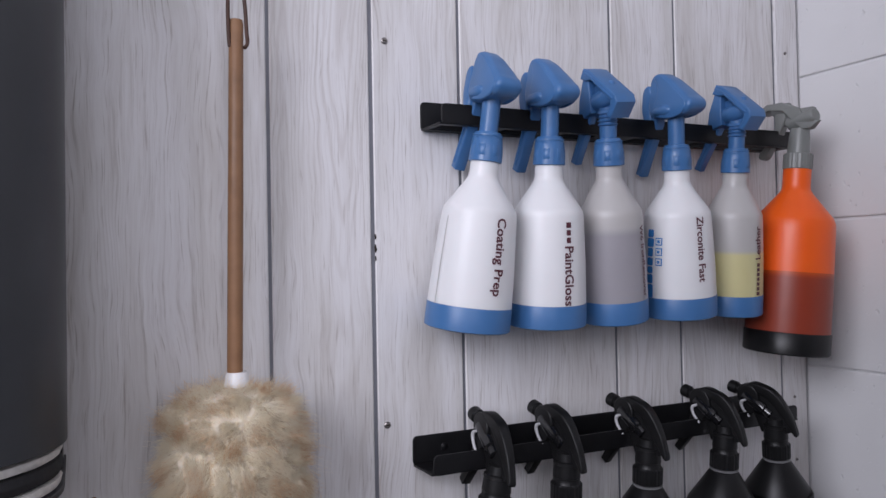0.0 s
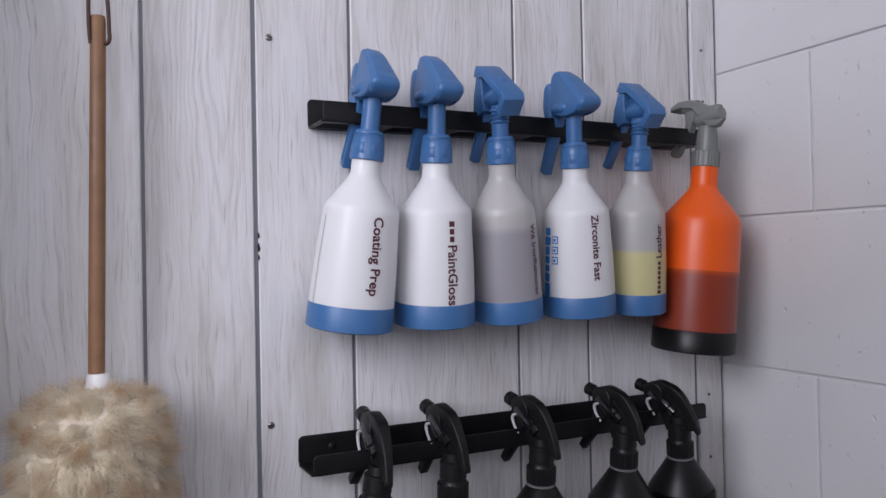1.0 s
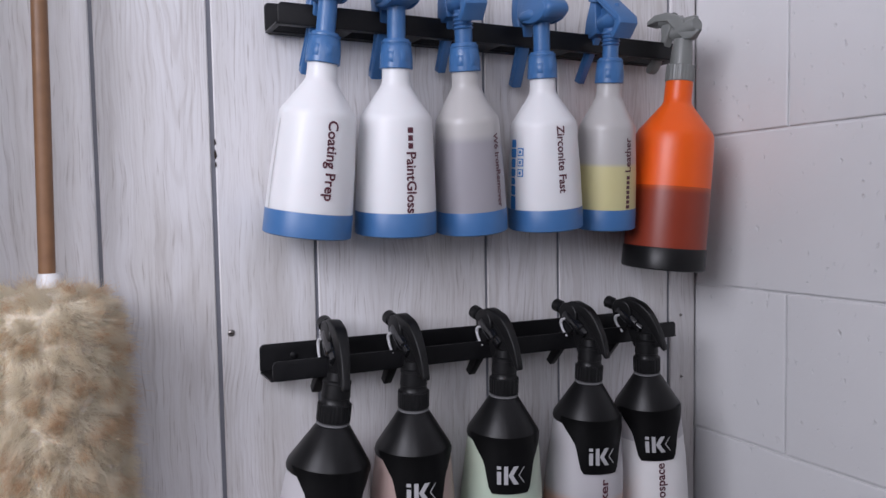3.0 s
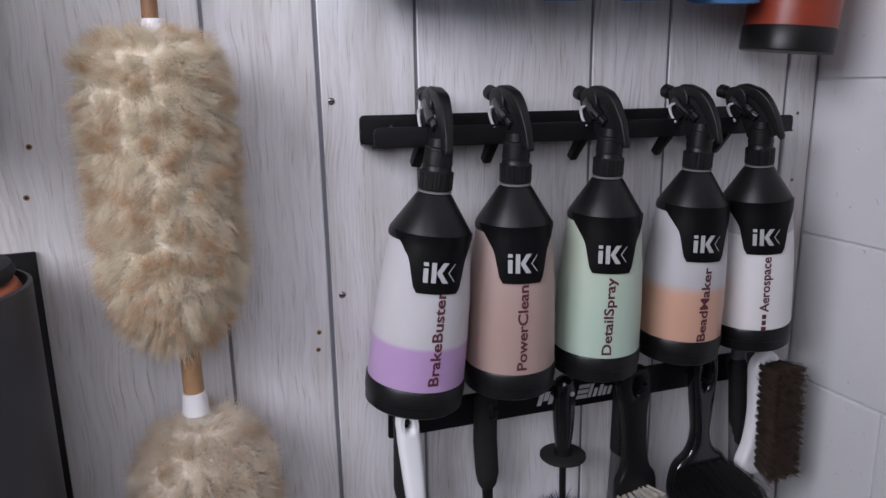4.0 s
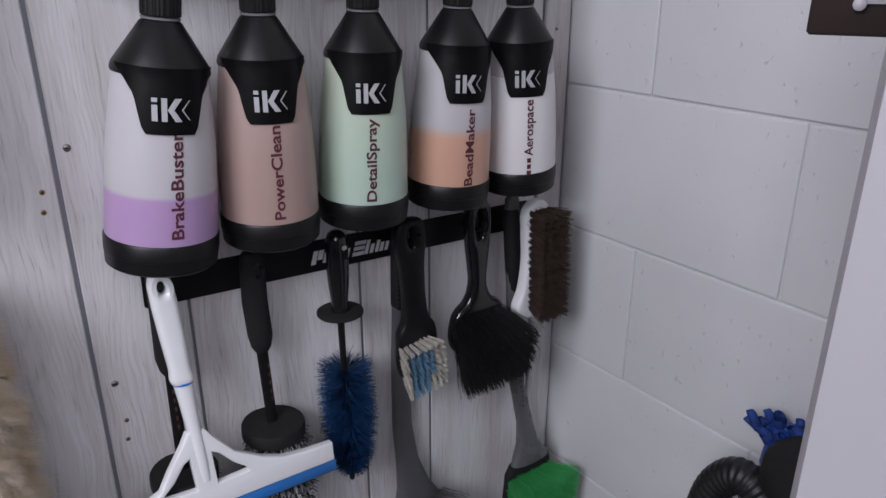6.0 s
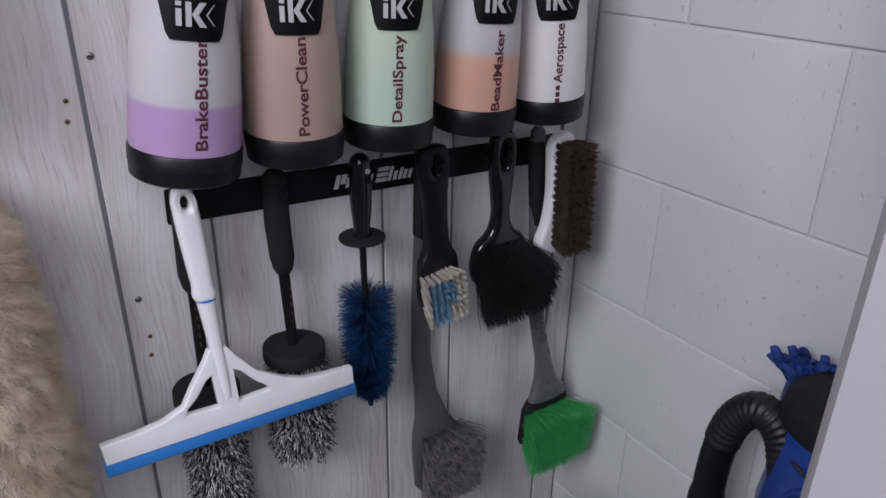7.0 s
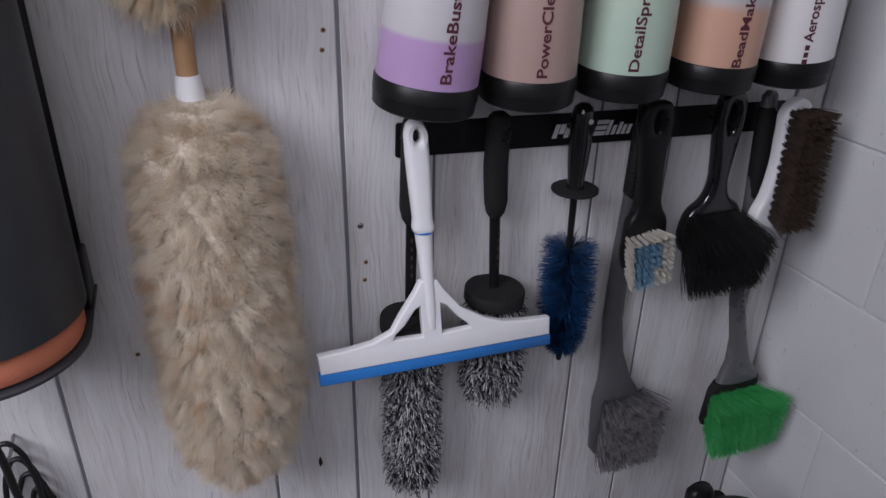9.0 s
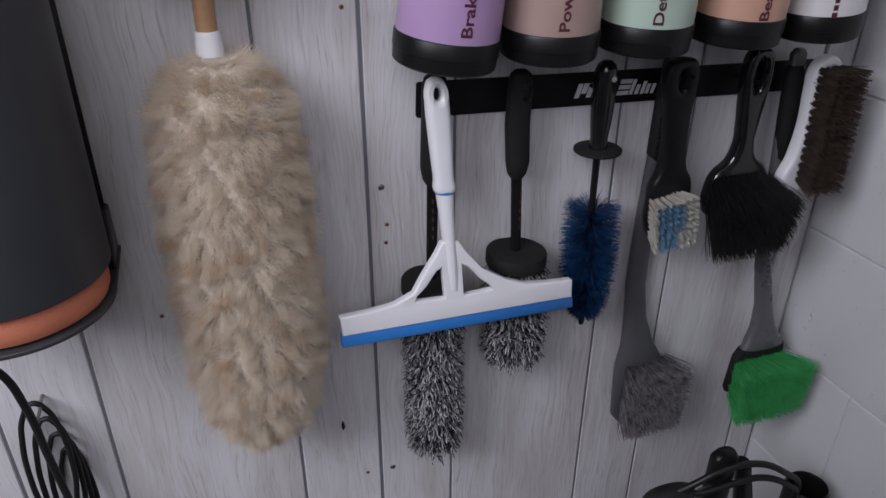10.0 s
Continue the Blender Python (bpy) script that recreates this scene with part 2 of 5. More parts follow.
LIQ_PEACH = mat("peach_liquid", (0.60, 0.355, 0.255), 0.34, var=0.04, scale=20, sss=0.2, above=(0.52, 0.505, 0.52), soft=(0.78, 1.0))
LIQ_WHITE = mat("milk_white_liquid", (0.76, 0.745, 0.74), 0.34, var=0.02, scale=20, sss=0.2)
ORANGE_BOTTLE = mat("orange_polyethylene", (0.88, 0.12, 0.009), 0.36, var=0.04, scale=30, sss=0.2)
ORANGE_LIQ = mat("rust_orange_liquid", (0.27, 0.038, 0.016), 0.36, var=0.05, scale=20, sss=0.15, above=(0.50, 0.07, 0.012), soft=(0.9, 1.0))
INK = mat("dark_red_ink", (0.085, 0.018, 0.03), 0.5, bump=0)
INK_BLUE = mat("blue_ink", (0.03, 0.20, 0.52), 0.5, bump=0)
LOGO_SILVER = mat("pale_grey_print", (0.42, 0.42, 0.43), 0.45, bump=0)
PRINT_WHITE = mat("white_print", (0.72, 0.72, 0.73), 0.45, bump=0)
WHITE_PLASTIC = mat("white_plastic", (0.80, 0.80, 0.81), 0.25, var=0.02, scale=40, coat=0.2)
BLUE_RUBBER = mat("blue_rubber", (0.03, 0.19, 0.55), 0.4, var=0.06, scale=60)
STICK = mat("oiled_wood", (0.25, 0.13, 0.065), 0.5, var=0.25, scale=60, bump=0.1)
STICK_PALE = mat("pale_wood", (0.42, 0.245, 0.125), 0.5, var=0.2, scale=60, bump=0.1)
LEATHER = mat("brown_leather", (0.07, 0.035, 0.025), 0.6, var=0.25, scale=120, bump=0.2)
FOAM_ORANGE = mat("orange_foam_pad", (0.62, 0.20, 0.11), 0.85, var=0.08, scale=300, bump=0.3)
FOAM_RED = mat("red_foam_pad", (0.45, 0.035, 0.04), 0.85, var=0.1, scale=300, bump=0.3)
FOAM_WHITE = mat("white_wool_pad", (0.6, 0.58, 0.55), 0.9, var=0.2, scale=200, bump=0.5)
FOAM_BLACK = mat("black_foam_pad", (0.015, 0.015, 0.017), 0.85, var=0.2, scale=300, bump=0.3)
RUBBER = mat("black_rubber", (0.010, 0.010, 0.011), 0.5, var=0.2, scale=100)
BLUE_MACHINE = mat("royal_blue_plastic", (0.012, 0.05, 0.26), 0.3, var=0.08, scale=30, coat=0.15)
SIGN_DARK = mat("dark_brown_board", (0.03, 0.018, 0.016), 0.5, var=0.25, scale=40)
SIGN_PURPLE = mat("purple_print", (0.12, 0.02, 0.22), 0.4, var=0.1, scale=40)
SIGN_SILVER = mat("silver_print", (0.45, 0.43, 0.45), 0.4, var=0.1, scale=40)
WOOL = fibre("cream_lambswool", (0.998, 0.95, 0.83), (0.998, 0.935, 0.79), (0.64, 0.34, 0.10), 0.9, 52, 0.5, 0.54)
WOOL_GREY = fibre("beige_lambswool", (0.992, 0.935, 0.835), (0.992, 0.92, 0.80), (0.66, 0.42, 0.19), 0.9, 52, 0.5, 0.60)
# MOP, BR_BLUE, BR_GREY: near-black roots put the shade between strands into the colour
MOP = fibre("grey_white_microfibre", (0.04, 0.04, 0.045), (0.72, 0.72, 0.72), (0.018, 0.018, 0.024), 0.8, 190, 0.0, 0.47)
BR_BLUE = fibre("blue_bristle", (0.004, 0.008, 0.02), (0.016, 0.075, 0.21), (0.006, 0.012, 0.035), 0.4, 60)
BR_GREY = fibre("grey_bristle", (0.035, 0.035, 0.035), (0.29, 0.275, 0.28), (0.05, 0.048, 0.05), 0.6, 90)
BR_BLACK = fibre("black_bristle", (0.006, 0.006, 0.006), (0.012, 0.012, 0.012), (0.006, 0.006, 0.006), 0.5, 60)
BR_GREEN = fibre("green_bristle", (0.03, 0.30, 0.07), (0.10, 0.55, 0.18), (0.05, 0.40, 0.11), 0.45, 60)
BR_BROWN = fibre("brown_horsehair", (0.045, 0.03, 0.025), (0.10, 0.07, 0.055), (0.03, 0.02, 0.016), 0.55, 80)
BR_CREAM = fibre("cream_bristle", (0.55, 0.52, 0.46), (0.66, 0.63, 0.56), (0.50, 0.46, 0.38), 0.5, 60)
BR_SKY = fibre("pale_blue_bristle", (0.10, 0.22, 0.34), (0.20, 0.36, 0.50), (0.14, 0.28, 0.42), 0.5, 60)
CHENILLE = fibre("blue_chenille", (0.012, 0.03, 0.14), (0.03, 0.07, 0.27), (0.02, 0.05, 0.2), 0.8, 40)

# ---- builders ----


def part(name, bm, material, parent=None, label="", m=None, smooth=True):
    """Links a bmesh or mesh as one object."""
    if isinstance(bm, bmesh.types.BMesh):
        me = bpy.data.meshes.new(name)
        bm.normal_update()
        bm.to_mesh(me)
        bm.free()
    else:
        me = bm
    if not me.materials:
        me.materials.append(material)
    for p in me.polygons:
        p.use_smooth = smooth
    ob = new(name, me)
    if parent:
        ob.parent = parent
    if m is not None:
        ob.matrix_basis = m
    if label:
        tagged(ob, label)
    return ob


def thing(name, m, label, category, group="", kind=""):
    ob = new(name)
    ob.matrix_basis = m
    return tagged(ob, label, category, group, kind)


def sharp(bm, angle=35):
    bm.normal_update()
    for e in bm.edges:
        if len(e.link_faces) == 2 and e.calc_face_angle(0) > radians(angle):
            e.smooth = False
    return bm


def box(sx, sy, sz, bevel=0.0, seg=2, at=(0, 0, 0)):
    bm = bmesh.new()
    bmesh.ops.create_cube(bm, size=1, matrix=Matrix.Translation(at) @ Matrix.Diagonal((sx, sy, sz, 1)))
    if bevel:
        bmesh.ops.bevel(bm, geom=bm.edges[:], offset=bevel, segments=seg, profile=0.7, affect="EDGES")
    return sharp(bm, 50)


def lathe(profile, seg=40):
    """Turns (z, r) pairs round the z axis; closed at both ends."""
    bm = bmesh.new()
    rings = []
    for z, r in profile:
        rings.append([bm.verts.new((r * math.cos(a), r * math.sin(a), z)) for a in (2 * math.pi * i / seg for i in range(seg))])
    for a, b in zip(rings, rings[1:]):
        for i in range(seg):
            bm.faces.new((a[i], a[(i + 1) % seg], b[(i + 1) % seg], b[i]))
    bm.faces.new(rings[0][::-1])
    bm.faces.new(rings[-1])
    return sharp(bm, 40)


def plate(loops, thick, bevel=0.001, smooth_loops=False):
    """A flat shape in the xy plane from outlines (holes too), thick along z, with rounded edges."""
    cu = bpy.data.curves.new("plate", "CURVE")
    cu.dimensions, cu.fill_mode = "2D", "BOTH"
    cu.extrude, cu.bevel_depth, cu.bevel_resolution, cu.offset = max(thick / 2 - bevel, 0.0001), bevel, 2, -bevel
    for pts in loops:
        if smooth_loops:
            sp = cu.splines.new("BEZIER")
            sp.bezier_points.add(len(pts) - 1)
            for q, p in zip(sp.bezier_points, pts):
                q.co = (*p, 0)
                q.handle_left_type = q.handle_right_type = "AUTO"
            sp.resolution_u = 6
        else:
            sp = cu.splines.new("POLY")
            sp.points.add(len(pts) - 1)
            for q, p in zip(sp.points, pts):
                q.co = (*p, 0, 1)
        sp.use_cyclic_u = True
    return from_curve(cu)


def from_curve(cu):
    ob = bpy.data.objects.new("made", cu)
    me = bpy.data.meshes.new_from_object(ob)
    bm = bmesh.new()
    bm.from_mesh(me)
    bmesh.ops.remove_doubles(bm, verts=bm.verts, dist=0.00002)
    bpy.data.objects.remove(ob)
    bpy.data.curves.remove(cu)
    bpy.data.meshes.remove(me)
    return sharp(bm, 45)


def tube(pts, r, radii=None, res=4, smooth=True, cyclic=False):
    cu = bpy.data.curves.new("tube", "CURVE")
    cu.dimensions, cu.bevel_depth, cu.bevel_resolution, cu.use_fill_caps = "3D", r, res, True
    sp = cu.splines.new("BEZIER" if smooth else "POLY")
    if smooth:
        sp.bezier_points.add(len(pts) - 1)
        for i, (q, p) in enumerate(zip(sp.bezier_points, pts)):
            q.co = p
            q.handle_left_type = q.handle_right_type = "AUTO"
            q.radius = radii[i] if radii else 1
        sp.resolution_u = 8
    else:
        sp.points.add(len(pts) - 1)
        for i, (q, p) in enumerate(zip(sp.points, pts)):
            q.co = (*p, 1)
            q.radius = radii[i] if radii else 1
    sp.use_cyclic_u = cyclic
    return from_curve(cu)


def moved(bm, m):
    bmesh.ops.transform(bm, matrix=m, verts=bm.verts)
    return bm


def joined(*bms):
    out = bmesh.new()
    for bm in bms:
        me = bpy.data.meshes.new("made")
        bm.to_mesh(me)
        bm.free()
        out.from_mesh(me)
        bpy.data.meshes.remove(me)
    return out


def strands(name, roots, ways, lengths, widths, droop=(0, 0, 0), curl=0.0, segs=3, seed=1, taper=0.25, sides=3, tint=None):
    """Many thin tapered strands in one mesh: arrays of roots and directions; droop bends them, curl waves them; tint: how tan each tip is."""
    rg = np.random.default_rng(seed)
    n = len(roots)
    ways = ways / np.linalg.norm(ways, axis=1, keepdims=True)
    side = np.cross(ways, rg.normal(size=(n, 3)))
    side /= np.linalg.norm(side, axis=1, keepdims=True)
    up = np.cross(ways, side)
    lengths, widths = np.broadcast_to(lengths, n)[:, None], np.broadcast_to(widths, n)[:, None]
    amp = curl * rg.normal(size=(n, 2))
    rings = []
    for k in range(segs + 1):
        t = k / segs
        mid = roots + ways * lengths * t + np.array(droop) * lengths * t * t
        mid = mid + (side * amp[:, :1] + up * amp[:, 1:]) * lengths * math.sin(t * 2.6) * t
        w = widths * (1 - (1 - taper) * t) / 2
        for j in range(sides):
            a = 2 * math.pi * j / sides
            rings.append(mid + (side * math.cos(a) + up * math.sin(a)) * w)
    v = np.stack(rings, axis=1).reshape(-1, 3)
    per = (segs + 1) * sides
    quads = []
    for k in range(segs):
        for j in range(sides):
            quads.append((k * sides + j, k * sides + (j + 1) % sides, (k + 1) * sides + (j + 1) % sides, (k + 1) * sides + j))
    quads = np.array(quads)
    f = (np.arange(n)[:, None, None] * per + quads[None]).reshape(-1, 4)
    me = bpy.data.meshes.new(name)
    me.vertices.add(len(v))
    me.vertices.foreach_set("co", v.astype(np.float32).ravel())
    me.loops.add(f.size)
    me.loops.foreach_set("vertex_index", f.astype(np.int32).ravel())
    me.polygons.add(len(f))
    me.polygons.foreach_set("loop_start", np.arange(0, f.size, 4, dtype=np.int32))
    me.update(calc_edges=True)
    uv = me.uv_layers.new(name="UVMap")
    t = ((f % per) // sides / segs).astype(np.float32)
    own = np.zeros(n, np.float32) if tint is None else np.asarray(tint, np.float32)
    u = np.stack([np.broadcast_to(own[f // per], t.shape), t], axis=-1)
    uv.data.foreach_set("uv", u.ravel())
    me.validate()
    return me


def letters(words, size):
    """Built-in font, as a flat triangulated bmesh in the xy plane, centred; returns it and its width."""
    cu = bpy.data.curves.new("letters", "FONT")
    cu.body, cu.size, cu.resolution_u, cu.offset = words, size, 3, size * 0.022
    cu.align_x, cu.align_y = "CENTER", "CENTER"
    bm = from_curve(cu)
    bmesh.ops.triangulate(bm, faces=bm.faces[:])
    xs = [v.co.x for v in bm.verts]
    return bm, max(xs) - min(xs)


def on_bottle(bm, radius_at, angle, z_mid, upward=True, lift=0.0005):
    """Bends a flat shape, x along the bottle's axis, round a bottle. angle: degrees from the bottle's front (-y), anticlockwise from above."""
    for v in bm.verts:
        u, w = (v.co.x, v.co.y) if upward else (-v.co.x, -v.co.y)
        z = z_mid + u
        r = radius_at(z) + lift
        # letters read upwards: their tops point to the left of one who faces the bottle
        a = radians(angle) - w / r - math.pi / 2
        v.co = (r * math.cos(a), r * math.sin(a), z)
    return bm


def profile_radius(profile):
    zs, rs = [p[0] for p in profile], [p[1] for p in profile]
    return lambda z: float(np.interp(z, zs, rs))


# ---- structure ----
WALL, CORNER, TOP = 0.70, 0.906, 2.6


def structure():
    wall = part("wall_north", box(4.2, 0.12, TOP, at=(CORNER - 2.1, WALL + 0.0017 + 0.06, TOP / 2)), GROOVE, smooth=False)
    tagged(wall, "panelled wall of pale whitewashed wood-grain boards", "wall", kind="structure")
    edges = [-1.64, -1.325, -1.01, -0.905, -0.69, -0.585, -0.375, -0.27, -0.165, -0.062, 0.149, 0.2535, 0.3555, 0.565, 0.6705, 0.857]
    for a, b in zip(edges, edges[1:]):
        gap = 0.0021 if abs(a - 0.2535) < 0.01 else 0.0017
        gap_b = 0.0021 if abs(b - 0.2535) < 0.01 else 0.0017
        part("plank", box(b - a - gap - gap_b, 0.008, TOP - 0.02, 0.0012, 1, at=((a + gap + b - gap_b) / 2, WALL + 0.004, TOP / 2)), WOOD, wall, smooth=False)
    strip = part("trim", box(0.0455, 0.009, TOP - 0.02, 0.0012, 1, at=(0.882, WALL + 0.0025, TOP / 2)), WOOD, wall, smooth=False)
    tagged(strip, "narrow whitewashed corner strip held by screws")
    east = part("wall_east", box(0.2, 4.4, TOP, at=(CORNER + 0.0036 + 0.1, WALL - 2.2 + 0.13, TOP / 2)), BLOCK, smooth=False)
    tagged(east, "white-painted concrete block wall with worn joints", "wall", kind="structure")
    course, length = 0.2036, 0.407
    rg = random.Random(8)
    base = 0.628 - 3 * course
    for k in range(12):
        z = base + k * course
        first = 0.552 if k % 2 == 0 else 0.3485
        y = first + length
        while y > -2.9:
            top, low = min(y, WALL - 0.001), y - length
            if top - low > 0.02:
                part("block", block_mesh(round(top - low - 0.0024, 5), round(course - 0.0028, 5)), BLOCK, east, m=Matrix.Translation((CORNER + rg.uniform(-0.0005, 0.0005), (top + low) / 2, z + course / 2)))
            y -= length
    # unseen surfaces added to close the room; their tones set the bounced light
    tagged(part("wall_south", box(4.2, 0.1, TOP, at=(CORNER - 2.1, -3.05, TOP / 2)), GARAGE_PAINT, smooth=False), "unseen grey wall added behind the camera", "wall", kind="structure")
    tagged(part("wall_west", box(0.1, 3.9, TOP, at=(-2.9, -1.15, TOP / 2)), WHITE_PAINT, smooth=False), "unseen white side wall added to close the room", "wall", kind="structure")
    tagged(part("floor", box(4.6, 4.2, 0.1, at=(-0.9, -1.1, -0.05)), CONCRETE, smooth=False), "unseen dark grey floor added to close the room", "floor", kind="structure")
    tagged(part("ceiling", box(4.6, 4.2, 0.1, at=(-0.9, -1.1, TOP + 0.05)), WHITE_PAINT, smooth=False), "unseen white ceiling added to close the room", "ceiling", kind="structure")


@functools.lru_cache(None)
def block_mesh(ly, lz):
    """One block face with softened, slightly uneven edges; looks towards -x."""
    bm = box(0.02, ly, lz, 0.0026, 3, at=(0.01, 0, 0))
    me = bpy.data.meshes.new("block")
    bm.to_mesh(me)
    bm.free()
    return me


structure()


def between(low, high):
    """The pose of an upright thing that leans: its foot at low, its z axis through high, its front to -y."""
    low, high = Vector(low), Vector(high)
    z = (high - low).normalized()
    x = Vector((0, 1, 0)).cross(z).normalized()
    y = z.cross(x)
    m = Matrix((x, y, z)).transposed().to_4x4()
    m.translation = low
    return m


def rounded(w, h, r, n=5):
    """A rounded rectangle's outline round the origin."""
    pts = []
    for cx, cy, a0 in ((w / 2 - r, h / 2 - r, 0), (-w / 2 + r, h / 2 - r, 90), (-w / 2 + r, -h / 2 + r, 180), (w / 2 - r, -h / 2 + r, 270)):
        for i in range(n):
            a = radians(a0 + 90 * i / (n - 1))
            pts.append((cx + r * math.cos(a), cy + r * math.sin(a)))
    return pts


def limb(sections, seg=20, power=2.4):
    """A solid of level rings (x, y, z, half width, half depth), rounded-square in section."""
    bm = bmesh.new()
    rings = []
    for x, y, z, rx, ry in sections:
        ring = []
        for i in range(seg):
            a = 2 * math.pi * i / seg
            c, s = math.cos(a), math.sin(a)
            k = (abs(c) ** power + abs(s) ** power) ** (-1 / power)
            ring.append(bm.verts.new((x + rx * c * k, y + ry * s * k, z)))
        rings.append(ring)
    for a, b in zip(rings, rings[1:]):
        for i in range(seg):
            bm.faces.new((a[i], a[(i + 1) % seg], b[(i + 1) % seg], b[i]))
    bm.faces.new(rings[0][::-1])
    bm.faces.new(rings[-1])
    bmesh.ops.recalc_face_normals(bm, faces=bm.faces[:])
    return sharp(bm, 60)


SIDE = pose(0, 0, 0, 90, 0, 90)  # a plate's x to the wall (+y), its y up
FRONT = pose(0, 0, 0, 90, 0, 0)  # a plate's x along the wall, its y up, its face to the room


# ---- bottle racks ----
def rack(x0, x1, z0, tilt, height, depth, lip, holes, label):
    t = thing("bottle_rack", pose((x0 + x1) / 2, WALL, z0, 0, tilt, 0), label, "wall rack", "bottle racks")
    w = x1 - x0
    back = moved(plate([rounded(w, height, 0.005)], 0.0025, 0.0006), pose(0, -0.0016, height / 2) @ FRONT)
    part("back_plate", back, BLACK_METAL, t)
    loops = [[(-w / 2, -depth), (w / 2, -depth), (w / 2, -0.003), (-w / 2, -0.003)]]
    for hx in holes:
        c = hx - (x0 + x1) / 2
        loops.append([(c - 0.022, -depth + 0.008), (c - 0.022, -0.012), (c + 0.022, -0.012), (c + 0.022, -depth + 0.008)])
    part("shelf", moved(plate(loops, 0.0022, 0.0004), pose(0, 0, 0.0012)), BLACK_METAL, t)
    front = moved(plate([rounded(w - 0.004, lip, 0.005)], 0.0025, 0.0006), pose(0, -depth, lip / 2) @ FRONT)
    part("front_lip", front, BLACK_METAL, t)
    for sx in (-w / 2 + 0.035, 0, w / 2 - 0.035):
        part("screw", moved(lathe([(0, 0.004), (0.0015, 0.004), (0.0028, 0.0022)], 14), pose(sx, -0.0028, height * 0.55, 90)), BLACK_METAL, t)
    return t


ROW1 = [0.347, 0.422, 0.500, 0.599, 0.695, 0.804]
ROW2 = [0.347, 0.433, 0.543, 0.661, 0.751]
rack(0.308, 0.832, 1.7365, -0.5, 0.031, 0.046, 0.021, [x - 0.012 for x in ROW1], "long black metal channel rack holding trigger spray bottles")
rack(0.292, 0.825, 1.385, 0.7, 0.030, 0.046, 0.020, [x - 0.012 for x in ROW2], "long black metal channel rack holding black-topped spray bottles")


# ---- trigger sprayers ----
def ribbed(z0, z1, r, n, depth):
    """A ring with upright ribs round it."""
    bm = lathe([(z0, r - 0.001), (z0 + 0.001, r), (z1 - 0.001, r), (z1, r - 0.001)], n * 4)
    for v in bm.verts:
        a = math.atan2(v.co.y, v.co.x)
        k = 1 + depth * (1 if math.cos(a * n) > 0 else 0)
        v.co.x, v.co.y = v.co.x * k, v.co.y * k
    return bm


def shroud_head(t, material, z):
    """A closed sprayer head: narrow nose over the wall side, wide flared tail, a raised shell on each flank and a long lever."""
    z += 0.003
    turn = pose(0, 0.011, z + 0.003, -8)
    pts = [(-0.041, -0.004), (-0.0455, 0.004), (-0.0385, 0.014), (-0.026, 0.0275), (-0.013, 0.040), (0.002, 0.0475), (0.012, 0.0455), (0.018, 0.034), (0.022, 0.018), (0.018, 0.004), (0.006, -0.004), (-0.024, -0.006)]
    bm = moved(plate([pts], 0.028, 0.005, True), SIDE)
    for v in bm.verts:
        v.co.x *= 1.06 - 0.46 * max(0, v.co.z) / 0.05 - 0.25 * max(0, v.co.y - 0.005) / 0.02
    part("head", moved(bm, turn), material, t)
    shell = [(-0.036, -0.003), (-0.040, 0.004), (-0.0345, 0.013), (-0.0225, 0.026), (-0.010, 0.0385), (0.002, 0.0465), (0.008, 0.0445), (0.003, 0.036), (0.004, 0.022), (0.010, 0.012), (0.009, 0.002), (-0.004, -0.005), (-0.024, -0.007)]
    for s in (-1, 1):
        flank = moved(plate([shell], 0.0040, 0.0019, True), SIDE)
        for v in flank.verts:
            v.co.x = (v.co.x + s * 0.0135) * (1 - 0.42 * max(0, v.co.z) / 0.05 - 0.12 * max(0, v.co.y) / 0.02)
        part("shell", moved(flank, turn), material, t)
        bulge = moved(lathe([(0, 0.0010), (0.0008, 0.0042), (0.004, 0.0062), (0.020, 0.0068), (0.026, 0.0050), (0.0285, 0.0015)], 20), turn @ pose(s * 0.0112, 0.010, 0.0050, 96))
        part("bulge", bulge, material, t)
    # the lever's yoke under the nose
    yoke = moved(plate([[(0.016, 0.036), (0.023, 0.037), (0.031, 0.022), (0.033, 0.004), (0.029, -0.008), (0.022, -0.008), (0.019, 0.010)]], 0.020, 0.003, True), SIDE)
    part("yoke", moved(yoke, turn), material, t)
    lever(t, material, z, 0.013)
    part("nozzle", moved(lathe([(0, 0.009), (0.010, 0.009), (0.012, 0.006)], 20), pose(0, 0.022, z + 0.028, -90)), material, t)


def lever(t, material, z, width, reach=1.0):
    pts = [(px, pz * (reach if pz < 0 else 1)) for px, pz in ((0.018, 0.024), (0.029, 0.027), (0.034, 0.000), (0.061, -0.064), (0.052, -0.068), (0.024, -0.008))]
    part("trigger", moved(moved(plate([pts], width, 0.0016), SIDE), pose(0, 0, z)), material, t)
    part("trigger_rib", moved(moved(plate([[(0.030, -0.006), (0.033, -0.006), (0.056, -0.060 * reach), (0.053, -0.060 * reach)]], width + 0.0024, 0.0006), SIDE), pose(0, 0, z)), material, t)


